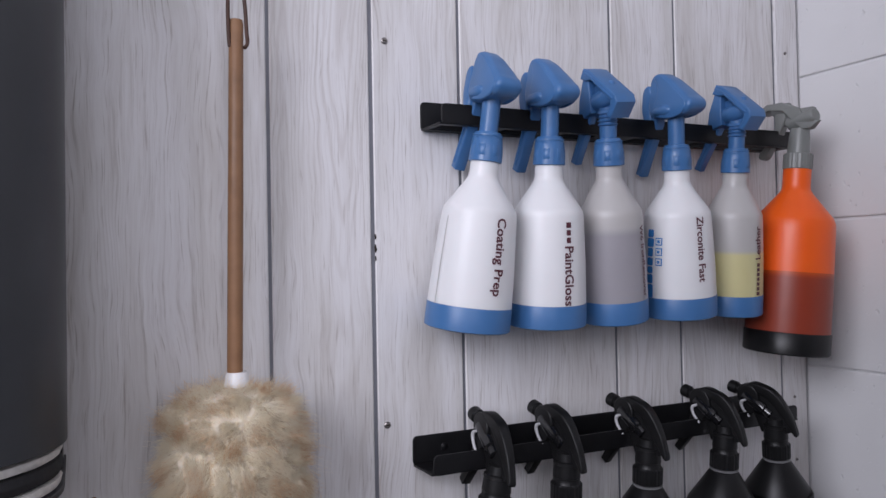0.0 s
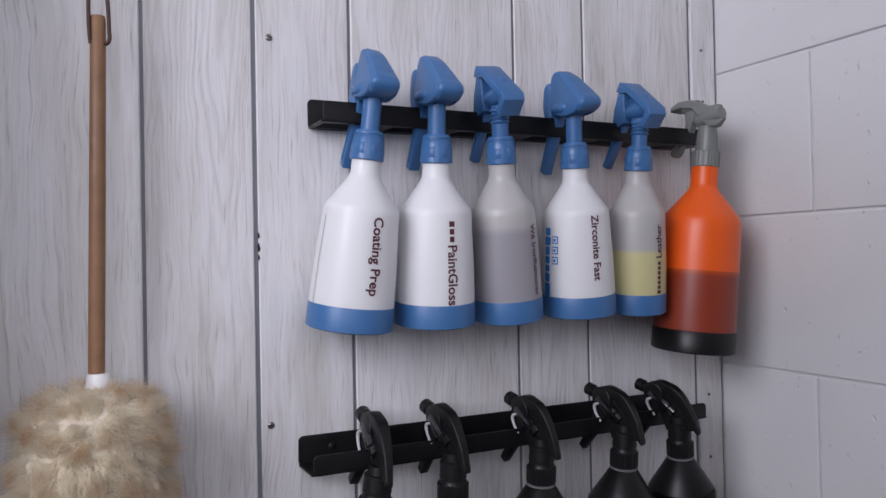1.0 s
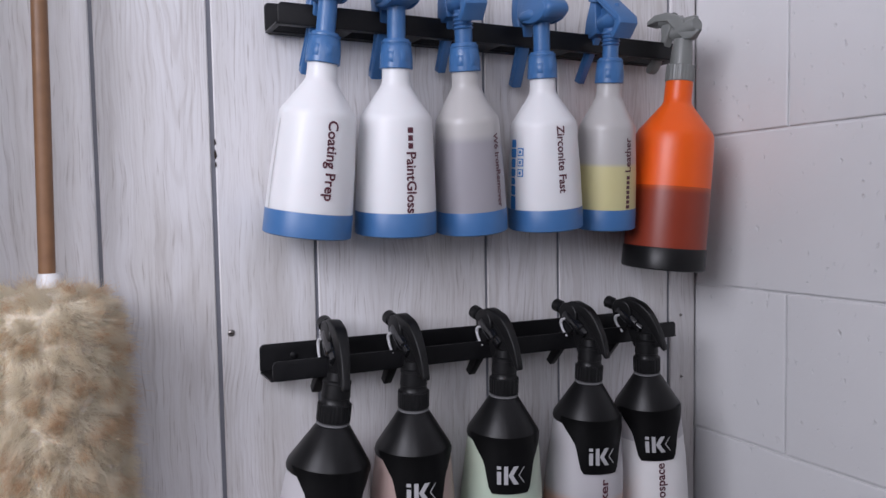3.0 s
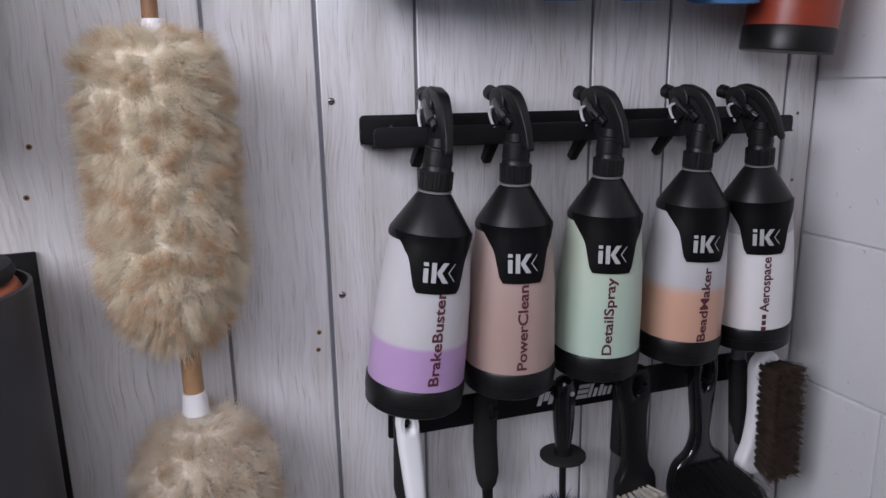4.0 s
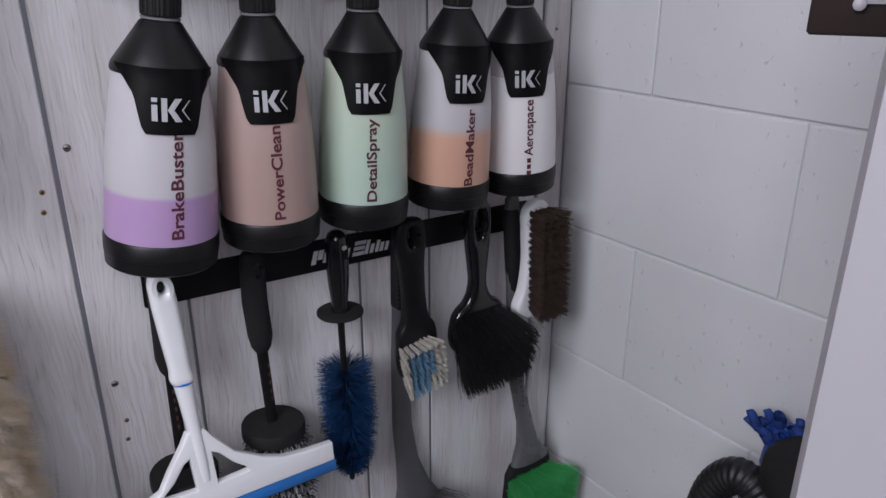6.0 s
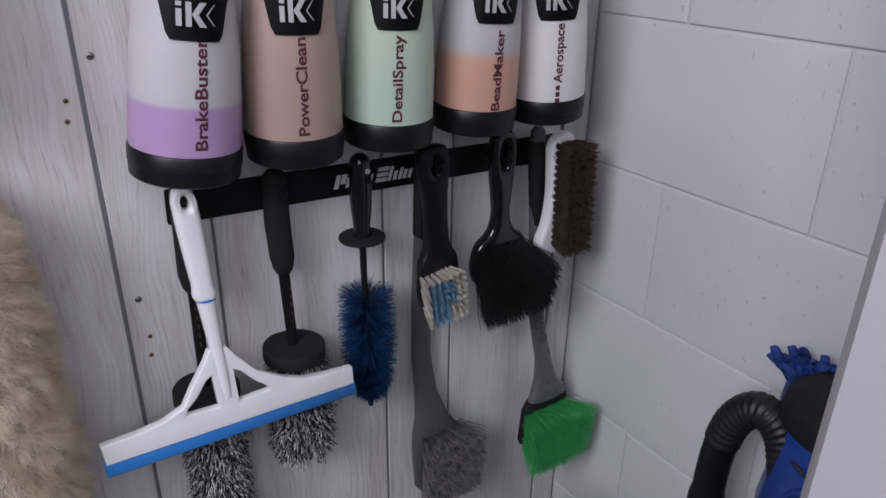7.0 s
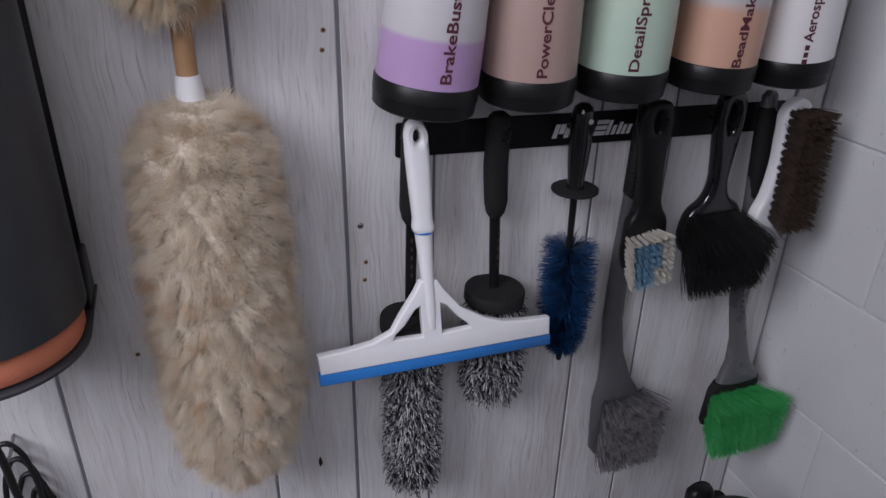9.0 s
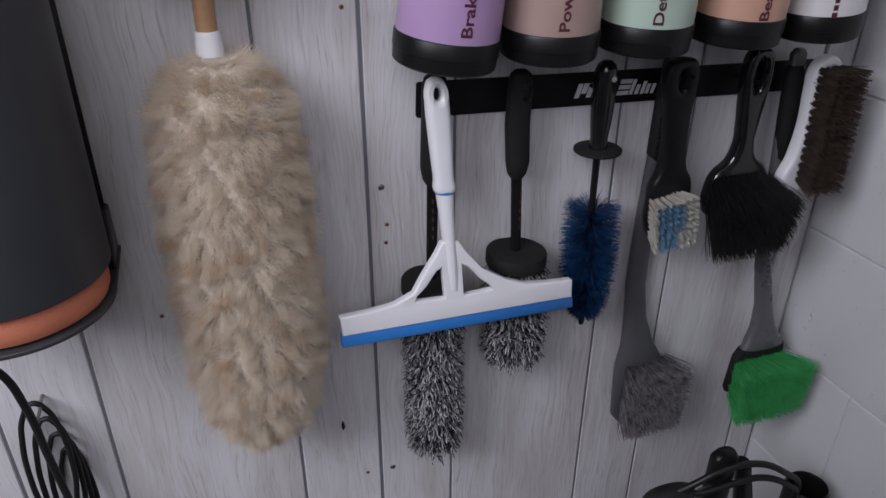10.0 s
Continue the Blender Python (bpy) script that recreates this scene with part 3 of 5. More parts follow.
def open_head(t, material, z):
    """An older angular head: a sloping hood over an open side, a pump barrel and bellows below."""
    z -= 0.004
    turn = pose(0, 0.010, z, -8)
    hood = [(-0.028, -0.008), (-0.041, 0.006), (-0.040, 0.014), (-0.002, 0.050), (0.006, 0.053), (0.013, 0.043), (0.004, 0.039), (-0.004, 0.038), (-0.031, 0.011), (-0.030, 0.004), (-0.022, -0.004)]
    part("hood", moved(moved(plate([hood], 0.027, 0.0015), SIDE), turn), material, t)
    ridge = [(-0.036, 0.012), (-0.001, 0.046), (0.004, 0.048), (0.005, 0.0455), (0.0, 0.0435), (-0.0335, 0.0105)]
    part("ridge", moved(moved(plate([ridge], 0.0285, 0.0006), SIDE), turn), material, t)
    part("front", moved(moved(plate([[(0.004, 0.004), (0.002, 0.042), (0.011, 0.044), (0.022, 0.022), (0.026, 0.006), (0.020, 0.000)]], 0.022, 0.002), SIDE), turn), material, t)
    part("barrel", moved(lathe([(0, 0.009), (0.002, 0.010), (0.028, 0.010), (0.030, 0.0085), (0.036, 0.0085), (0.037, 0.007)], 24), pose(0, 0.020, z + 0.014, 78)), material, t)
    part("web", moved(box(0.006, 0.034, 0.030, 0.001, 1, at=(0, -0.008, 0.018)), turn), material, t)
    part("nozzle", moved(lathe([(0, 0.007), (0.012, 0.007), (0.014, 0.005)], 20), pose(0, 0.024, z + 0.018, -90)), material, t)
    prof = []
    for i in range(4):
        prof += [(z - 0.012 + i * 0.004, 0.0085), (z - 0.010 + i * 0.004, 0.0110)]
    part("bellows", lathe(prof + [(z + 0.006, 0.0085)], 28), material, t)
    lever(t, material, z + 0.003, 0.010, 0.82)


def text_on(t, words, radius_at, angle, z0, z1, upward, material=None, lead=0.0, blocks=3):
    """Lettering along the bottle from z0 to z1; lead: the share at its start that is a row of plain blocks."""
    length = z1 - z0
    start, end = (z0, z1) if upward else (z1, z0)
    cut = start + (end - start) * lead
    lo, hi = min(cut, end), max(cut, end)
    bm, w = letters(words, 0.01)
    k = (hi - lo) / w
    for v in bm.verts:
        v.co.x *= k
        v.co.y *= min(k, 1.5)
    part("lettering", on_bottle(bm, radius_at, angle, (lo + hi) / 2, upward), material or INK, t, "dark printed lettering", smooth=False)
    if lead:
        step = (cut - start) * 0.93 / blocks
        for i in range(blocks):
            bar = bmesh.new()
            bmesh.ops.create_grid(bar, x_segments=2, y_segments=4, size=0.5, matrix=Matrix.Diagonal((abs(step) * 0.72, 0.0058 if i == 0 else 0.0050, 1, 1)))
            part("bar", on_bottle(bar, radius_at, angle, start + step * (i + 0.46), upward), INK, t, "dark printed block", smooth=False)


def lower_upper(profile, level):
    r = profile_radius(profile)(level)
    return [p for p in profile if p[0] < level] + [(level, r)], [(level, r)] + [p for p in profile if p[0] > level]


def blue_sprayer(i, x_base, z_base, r, open_kind, label, body_mat, level=None, liquid=None):
    k = r / 0.0425
    low, high = Vector((x_base, 0.700 - r - 0.008, z_base)), Vector((ROW1[i], 0.630, (1.7095, 1.710, 1.7130, 1.7120, 1.7130)[i]))
    t = thing("spray_bottle", between(low, high), label, "spray bottle", "blue-capped spray bottles")
    ring = (high - low).length
    f = ring / 0.172
    body = [(0.023 * f, 0.0418 * k), (0.060 * f, 0.0402 * k), (0.108 * f, 0.0368 * k), (0.113 * f, 0.0360 * k), (0.1165 * f, 0.0335 * k), (0.139 * f, 0.0175), (0.143 * f, 0.0152), (0.147 * f, 0.0144), (0.160 * f, 0.0142)]
    if level:
        a, b = lower_upper(body, level)
        part("liquid", lathe(a, 48), liquid, t, "coloured liquid seen through the wall")
        part("body", lathe(b, 48), body_mat, t)
    else:
        part("body", lathe(body, 48), body_mat, t)
    part("base_band", lathe([(0, 0.041 * k), (0.001, 0.0425 * k), (0.022 * f, 0.0422 * k), (0.0235 * f, 0.0415 * k)], 48), BLUE_PLASTIC, t, "blue plastic base")
    part("collar", lathe([(ring - 0.015, 0.0160), (ring - 0.0142, 0.0167), (ring - 0.006, 0.0163), (ring + 0.007, 0.0152), (ring + 0.008, 0.0146)], 40), BLUE_PLASTIC, t)
    for k in range(7):
        part("collar_rib", box(0.0075, 0.0020, 0.0120, 0.0008, 1), BLUE_PLASTIC, t, m=pose(0, 0, 0, 0, 0, 360 / 7 * k + 6) @ pose(0, -0.01515, ring - 0.0040, -4))
    part("collar_groove", lathe([(ring + 0.0095, 0.0120), (ring + 0.0100, 0.0150), (ring + 0.0116, 0.0150), (ring + 0.0121, 0.0120)], 36), BLUE_PLASTIC, t)
    part("collar_top", lathe([(ring + 0.008, 0.0150), (ring + 0.014, 0.0128), (ring + 0.0145, 0.009)], 30), BLUE_PLASTIC, t)
    head = ring + 0.043
    part("stem", lathe([(ring + 0.012, 0.0092), (head + 0.004, 0.0092)], 24), BLUE_PLASTIC, t)
    (open_head if open_kind else shroud_head)(t, BLUE_PLASTIC, head)
    return t, profile_radius(body)


def row_one():
    t, r = blue_sprayer(0, 0.331, 1.5315, 0.0430, False, "white spray bottle with a blue trigger head and base", WHITE_BOTTLE)
    text_on(t, "Coating Prep", r, 6, 0.037, 0.111, False)
    line = bmesh.new()
    bmesh.ops.create_grid(line, x_segments=20, y_segments=1, size=0.5, matrix=Matrix.Diagonal((0.085, 0.0012, 1, 1)))
    part("sight_line", on_bottle(line, r, -80, 0.066), CLEAR_BOTTLE, t, "thin grey sight line", smooth=False)
    t, r = blue_sprayer(1, 0.426, 1.5305, 0.0425, False, "white spray bottle with a blue trigger and dark lettering", WHITE_BOTTLE)
    text_on(t, "PaintGloss", r, -2, 0.025, 0.109, False, lead=0.29)
    t, r = blue_sprayer(2, 0.519, 1.5305, 0.0395, True, "cloudy spray bottle nearly full of grey-lilac liquid", CLEAR_BOTTLE, 0.107, LIQ_GREY)
    text_on(t, "W6 IronRemover", r, 24, 0.028, 0.106, False)
    t, r = blue_sprayer(3, 0.615, 1.5315, 0.0430, False, "white spray bottle with a blue head and blue side print", WHITE_BOTTLE)
    text_on(t, "Zirconite Fast", r, -7, 0.043, 0.116, False)
    # the maker's side print: seven plain upright shapes, a flourish and three small squares
    z = 0.024
    for h, wide in ((0.0165, 0.010), (0.0115, 0.009), (0.009, 0.0085), (0.010, 0.009), (0.011, 0.0085), (0.011, 0.0105), (0.010, 0.009)):
        b = moved(plate([rounded(h - 0.0012, wide, 0.002)], 0.0004, 0.0001), pose(0, 0, 0))
        for v in b.verts:
            v.co.z = 0
        bmesh.ops.remove_doubles(b, verts=b.verts, dist=0.00005)
        part("print", on_bottle(b, r, -93, z + h / 2, True), INK_BLUE, t, "blue printed shape", smooth=False)
        z += h
    for k in range(3):
        for size, ink, lift in ((0.0085, INK_BLUE, 0.0005), (0.0062, WHITE_BOTTLE, 0.0009), (0.0032, INK_BLUE, 0.0013)):
            b = bmesh.new()
            bmesh.ops.create_grid(b, x_segments=2, y_segments=4, size=0.5, matrix=Matrix.Diagonal((size, size, 1, 1)))
            part("print", on_bottle(b, r, -76, 0.066 + k * 0.0115, True, lift), ink, t, "blue printed square", smooth=False)
    t, r = blue_sprayer(4, 0.703, 1.529, 0.0385, True, "cloudy spray bottle half full of pale yellow liquid", CLEAR_BOTTLE, 0.080, LIQ_YELLOW)
    text_on(t, "Leather", r, 6, 0.026, 0.108, True, lead=0.52, blocks=7)
    orange_bottle()


def orange_bottle():
    low, high = Vector((0.7885, 0.641, 1.475)), Vector((0.806, 0.628, 1.724))
    t = thing("spray_bottle", between(low, high), "orange spray bottle half full, black base, grey trigger head", "spray bottle")
    body = [(0.018, 0.0500), (0.070, 0.0497), (0.150, 0.0482), (0.164, 0.0474), (0.171, 0.0445), (0.202, 0.0195), (0.206, 0.0172), (0.212, 0.0166), (0.232, 0.0164)]
    a, b = lower_upper(body, 0.102)
    part("liquid", lathe(a, 56), ORANGE_LIQ, t, "rust-coloured liquid seen through the wall")
    part("body", lathe(b, 56), ORANGE_BOTTLE, t)
    part("base_band", lathe([(0, 0.0495), (0.0015, 0.0510), (0.026, 0.0510), (0.028, 0.0495)], 56), BLACK_PLASTIC, t, "black rubber base")
    part("collar", ribbed(0.232, 0.252, 0.0165, 22, 0.05), GREY_HEAD, t, "grey ribbed collar")
    part("stem", lathe([(0.252, 0.0135), (0.272, 0.0125), (0.284, 0.011)], 24), GREY_HEAD, t)
    z = 0.280
    hood = [(-0.050, 0.012), (-0.036, 0.015), (-0.022, 0.030), (0.000, 0.040), (0.022, 0.040), (0.034, 0.034), (0.034, 0.028), (0.018, 0.031), (-0.002, 0.028), (-0.018, 0.012), (-0.030, 0.002), (-0.040, 0.003)]
    shell = moved(plate([hood], 0.022, 0.002), SIDE)
    for v in shell.verts:
        v.co.x *= float(np.interp(v.co.y, [-0.050, -0.030, 0.0], [0.18, 0.75, 1.0]))
    part("hood", moved(shell, pose(0, 0.022, z)), GREY_HEAD, t)
    part("barrel", moved(lathe([(0, 0.0095), (0.034, 0.0095), (0.036, 0.008)], 24), pose(0, 0.014, z + 0.012, 78)), GREY_HEAD, t)
    part("web", moved(box(0.008, 0.050, 0.020, 0.001, 1, at=(0, 0.006, 0.020)), pose(0, 0, z)), GREY_HEAD, t)
    part("nozzle", moved(lathe([(0, 0.0085), (0.020, 0.0085), (0.022, 0.006)], 20), pose(0, 0.018, z + 0.032, -90)), GREY_HEAD, t)
    pts = [(0.022, 0.030), (0.032, 0.030), (0.034, 0.004), (0.046, -0.014), (0.056, -0.028), (0.050, -0.032), (0.036, -0.014), (0.024, 0.004)]
    part("trigger", moved(moved(plate([pts], 0.012, 0.002, True), SIDE), pose(0, 0, z)), GREY_HEAD, t)


row_one()


# ---- black-topped sprayers ----
def black_head(t, z, turn, lift):
    r = pose(0, 0, z + lift, 0, 0, turn) @ pose(0, 0.009, 0)
    spine = [(-0.036, -0.006), (-0.034, 0.006), (-0.025, 0.027), (-0.011, 0.045), (0.002, 0.052), (0.024, 0.053), (0.028, 0.045), (0.012, 0.043), (-0.002, 0.036), (-0.016, 0.019), (-0.027, 0.003), (-0.0345, -0.0065)]
    hood = moved(plate([spine], 0.0130, 0.0016, True), SIDE)
    for v in hood.verts:
        v.co.x *= 0.62 + 0.38 * min(1, max(0, (v.co.y + 0.034) / 0.03))
    part("hood", moved(hood, r), BLACK_PLASTIC, t)
    part("barrel", moved(lathe([(0, 0.008), (0.002, 0.0095), (0.030, 0.0095), (0.032, 0.0075), (0.040, 0.0075), (0.041, 0.006)], 24), r @ pose(0, 0.030, 0.038, 124)), BLACK_GLOSS, t)
    part("front", moved(moved(plate([[(0.014, 0.020), (0.012, 0.046), (0.026, 0.052), (0.036, 0.046), (0.035, 0.028), (0.026, 0.012)]], 0.014, 0.002, True), SIDE), r), BLACK_PLASTIC, t)
    part("nozzle", moved(lathe([(0, 0.0065), (0.008, 0.0065), (0.009, 0.008), (0.018, 0.008), (0.020, 0.006)], 20), r @ pose(0, 0.031, 0.042, -78)), BLACK_PLASTIC, t)
    part("clip", moved(tube([(0, 0.024, 0.033), (0.0, 0.030, 0.029), (0, 0.029, 0.022), (0, 0.020, 0.011)], 0.0019, [0.7, 1.1, 0.9, 0.7]), r @ pose(-0.0096, 0, 0)), CLIP, t, "white lock clip")
    pts = [(0.022, 0.016), (0.033, 0.026), (0.040, 0.004), (0.057, -0.027), (0.050, -0.032), (0.030, -0.004)]
    part("trigger", moved(moved(plate([pts], 0.011, 0.0016), SIDE), r), BLACK_PLASTIC, t)
    part("web", moved(moved(plate([[(-0.014, -0.008), (0.008, -0.008), (0.024, 0.032), (0.014, 0.046), (-0.004, 0.040), (-0.020, 0.016), (-0.030, -0.002)]], 0.006, 0.001), SIDE), r), BLACK_PLASTIC, t)


CLIP = mat("white_clip_plastic", (0.50, 0.50, 0.51), 0.4)
SEAL = mat("grey_seal_plastic", (0.17, 0.17, 0.175), 0.4)
IK_BODY = [(0.027, 0.0500), (0.075, 0.0488), (0.120, 0.0465), (0.160, 0.0425), (0.184, 0.0398)]
IK_CONE = [(0.181, 0.0412), (0.1835, 0.0416), (0.188, 0.0404), (0.224, 0.0176), (0.2262, 0.0150)]


def black_sprayer(i, x_base, badge_angle, text_angle, label, words, body_mat, z0, z1, level=None, liquid=None, lead=0.0, turn=0, drop=0.0):
    low, high = Vector((x_base, 0.643, 1.1295)), Vector((ROW2[i], 0.629, 1.357))
    t = thing("spray_bottle", between(low, high) @ Matrix.Diagonal((1 if i == 0 else 0.968, 1 if i == 0 else 0.968, 0.966, 1)), label, "spray bottle", "black-topped spray bottles")
    if level:
        a, b = lower_upper(IK_BODY, level)
        part("liquid", lathe(a, 56), liquid, t, "coloured liquid seen through the wall")
        part("body", lathe(b, 56), body_mat, t)
    else:
        part("body", lathe(IK_BODY, 56), body_mat, t)
    part("base_band", lathe([(0, 0.0480), (0.002, 0.0502), (0.014, 0.0508), (0.0145, 0.0514), (0.0285, 0.0514), (0.0305, 0.0500)], 56), BLACK_PLASTIC, t, "black rubber base")
    cone = lathe(IK_CONE, 56)
    part("shoulder", cone, BLACK_PLASTIC, t, "black cone shoulder")
    # the badge: an apron that hangs from the cone over the front
    ap = bmesh.new()
    nu, nv = 10, 14
    verts = []
    for a in range(nu + 1):
        z = 0.190 - (0.190 - 0.134) * a / nu - drop * min(1, a / 4)
        half = radians(np.interp(z + drop, [0.134, 0.138, 0.166, 0.178, 0.190], [25, 29, 39, 52, 72]))
        row = []
        for b in range(nv + 1):
            ang = -math.pi / 2 + radians(badge_angle) + half * (2 * b / nv - 1)
            rr = profile_radius(IK_BODY)(z) + 0.0018
            row.append(ap.verts.new((rr * math.cos(ang), rr * math.sin(ang), z)))
        verts.append(row)
    for a in range(nu):
        for b in range(nv):
            ap.faces.new((verts[a][b], verts[a + 1][b], verts[a + 1][b + 1], verts[a][b + 1]))
    bmesh.ops.solidify(ap, geom=ap.faces[:], thickness=0.0022)
    bmesh.ops.recalc_face_normals(ap, faces=ap.faces[:])
    badge = part("badge", sharp(ap, 50), BLACK_PLASTIC, t, "black hanging badge")
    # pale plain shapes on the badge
    rad = lambda z: profile_radius(IK_BODY)(z) + 0.0045
    shapes = [[(-0.0180, 0.131), (-0.0130, 0.131), (-0.0130, 0.1465), (-0.0180, 0.1465)], [(-0.0180, 0.1490), (-0.0130, 0.1490), (-0.0130, 0.1530), (-0.0180, 0.1530)], [(-0.0096, 0.131), (-0.0046, 0.131), (-0.0046, 0.1530), (-0.0096, 0.1530)], [(-0.0044, 0.1420), (0.0024, 0.1530), (0.0086, 0.1530), (0.0014, 0.1420), (0.0086, 0.131), (0.0024, 0.131)], [(0.0080, 0.142), (0.0150, 0.1515), (0.0162, 0.1515), (0.0094, 0.142), (0.0162, 0.1325), (0.0150, 0.1325)]]
    for pts in shapes:
        b = bmesh.new()
        b.faces.new([b.verts.new(((pz - 0.142) * 0.9, -px * 0.92, 0)) for px, pz in pts])
        bmesh.ops.triangulate(b, faces=b.faces[:])
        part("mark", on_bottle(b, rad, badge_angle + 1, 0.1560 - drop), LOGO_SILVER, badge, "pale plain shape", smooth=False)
    text_on(t, words, profile_radius(IK_BODY), text_angle, z0, z1, True, lead=lead)
    part("seal", lathe([(0.2258, 0.0150), (0.2266, 0.0165), (0.2280, 0.0165), (0.2286, 0.0150)], 36), SEAL, t, "pale plastic seal ring")
    part("collar", ribbed(0.2292, 0.2480, 0.0160, 26, 0.05), BLACK_PLASTIC, t)
    part("stem", lathe([(0.248, 0.0150), (0.249, 0.0142), (0.254, 0.0140), (0.2545, 0.0146), (0.268, 0.0136), (0.2685, 0.0142), (0.271, 0.0140), (0.272, 0.011), (0.280, 0.010)], 30), BLACK_PLASTIC, t)
    black_head(t, 0.270, turn, 0.003 - drop)
    return t


black_sprayer(0, 0.322, -6, 0, "black-topped spray bottle with a little lilac liquid", "BrakeBuster", CLEAR_IK, 0.037, 0.136, 0.079, LIQ_PURPLE, turn=0)
black_sprayer(1, 0.433, -14, -11, "black-topped spray bottle full of dusky pink liquid", "PowerClean", LIQ_PINK, 0.036, 0.130, turn=5, drop=0.002)
black_sprayer(2, 0.542, -20, -19, "black-topped spray bottle full of mint green liquid", "DetailSpray", LIQ_MINT, 0.034, 0.124, turn=8, drop=0.005)
black_sprayer(3, 0.657, -15, -8, "black-topped spray bottle half full of peach liquid", "BeadMaker", CLEAR_IK, 0.031, 0.121, 0.102, LIQ_PEACH, turn=12, drop=0.006)
black_sprayer(4, 0.768, -28, -24, "black-topped spray bottle nearly full of white liquid", "Aerospace", CLEAR_IK, 0.029, 0.125, 0.150, LIQ_WHITE, lead=0.27, turn=15, drop=0.006)


# ---- tool rail ----
def rail():
    t = thing("tool_rail", pose(0.575, WALL, 1.069, 0, 1.8, 0), "flat black metal tool rail with pale printed shapes", "tool rail")
    part("plate", moved(plate([rounded(0.53, 0.0385, 0.003)], 0.003, 0.0006), pose(0, -0.0017, 0) @ FRONT), BLACK_METAL, t)
    # plain slanted shapes in place of the printed name
    h, lean = 0.0165, 0.0045

    def shape(x, pts):
        """Outline in shares of the print's height, sheared to the right."""
        part("print", moved(plate([[(x + px * h + lean * py, (py - 0.5) * h) for px, py in pts]], 0.0006, 0.0001), pose(0, -0.0036, -0.0015) @ FRONT), PRINT_WHITE, t, "pale printed shape", smooth=False)

    bars = [(-0.0765, 0.0, 0.36, 0, 1), (-0.0765, 0.44, 0.40, 0.3, 1), (-0.0765, 0.92, 0.36, 0, 1), (-0.052, 0, 0.7, 0, 0.7), (-0.0365, 0.10, 0.5, 0, 0.72)]
    bars += [(-0.0215, 0, 0.95, 0, 0.30), (-0.0215, 0, 0.95, 0.41, 0.71), (-0.0215, 0, 0.95, 0.82, 1.12)]
    bars += [(-0.0045, 0, 0.28, 0, 1.08), (-0.0045, 0.44, 0.30, 0, 0.7), (0.0105, 0, 0.28, 0, 0.9), (0.0170, 0, 0.28, 0, 0.7), (0.0170, 0.44, 0.28, 0, 0.7)]
    for x, left, wide, lo, hi in bars:
        shape(x, [(left, lo), (left + wide, lo), (left + wide, hi), (left, hi)])
    for hx in (-0.258, -0.155, -0.055, 0.045, 0.148, 0.238):
        reach = 0.42 if hx < -0.2 else 1.0
        part("hook", tube([(hx, -0.002, 0.004), (hx, -0.030 * reach, 0.004), (hx, -0.046 * reach, 0.008), (hx, -0.050 * reach, 0.020)], 0.0028), BLACK_METAL, t)


rail()


# ---- brushes and squeegee ----
def fleece(name, cx, cy, z0, z1, rx, ry, n, material, parent, seed, label="", length=0.0165, width=0.0026):
    """A shaggy microfibre head: short drooping loops round a core."""
    rg = np.random.default_rng(seed)
    a = rg.uniform(0, 2 * np.pi, n)
    z = rg.uniform(z0, z1, n)
    edge = np.clip((z - z0) / 0.012, 0.75, 1)
    core = 0.70
    roots = np.stack([cx + rx * core * edge * np.cos(a), cy + ry * core * edge * np.sin(a), z], 1)
    ways = np.stack([np.cos(a), np.sin(a), rg.uniform(-1.0, 0.4, n)], 1) + rg.normal(size=(n, 3)) * 0.45
    me = strands(name, roots, ways, rg.uniform(0.6, 1.1, n) * length, width * 0.85, (0, 0, -0.5), 0.36, 4, seed, 0.75)
    return part(name, me, material, parent, label)


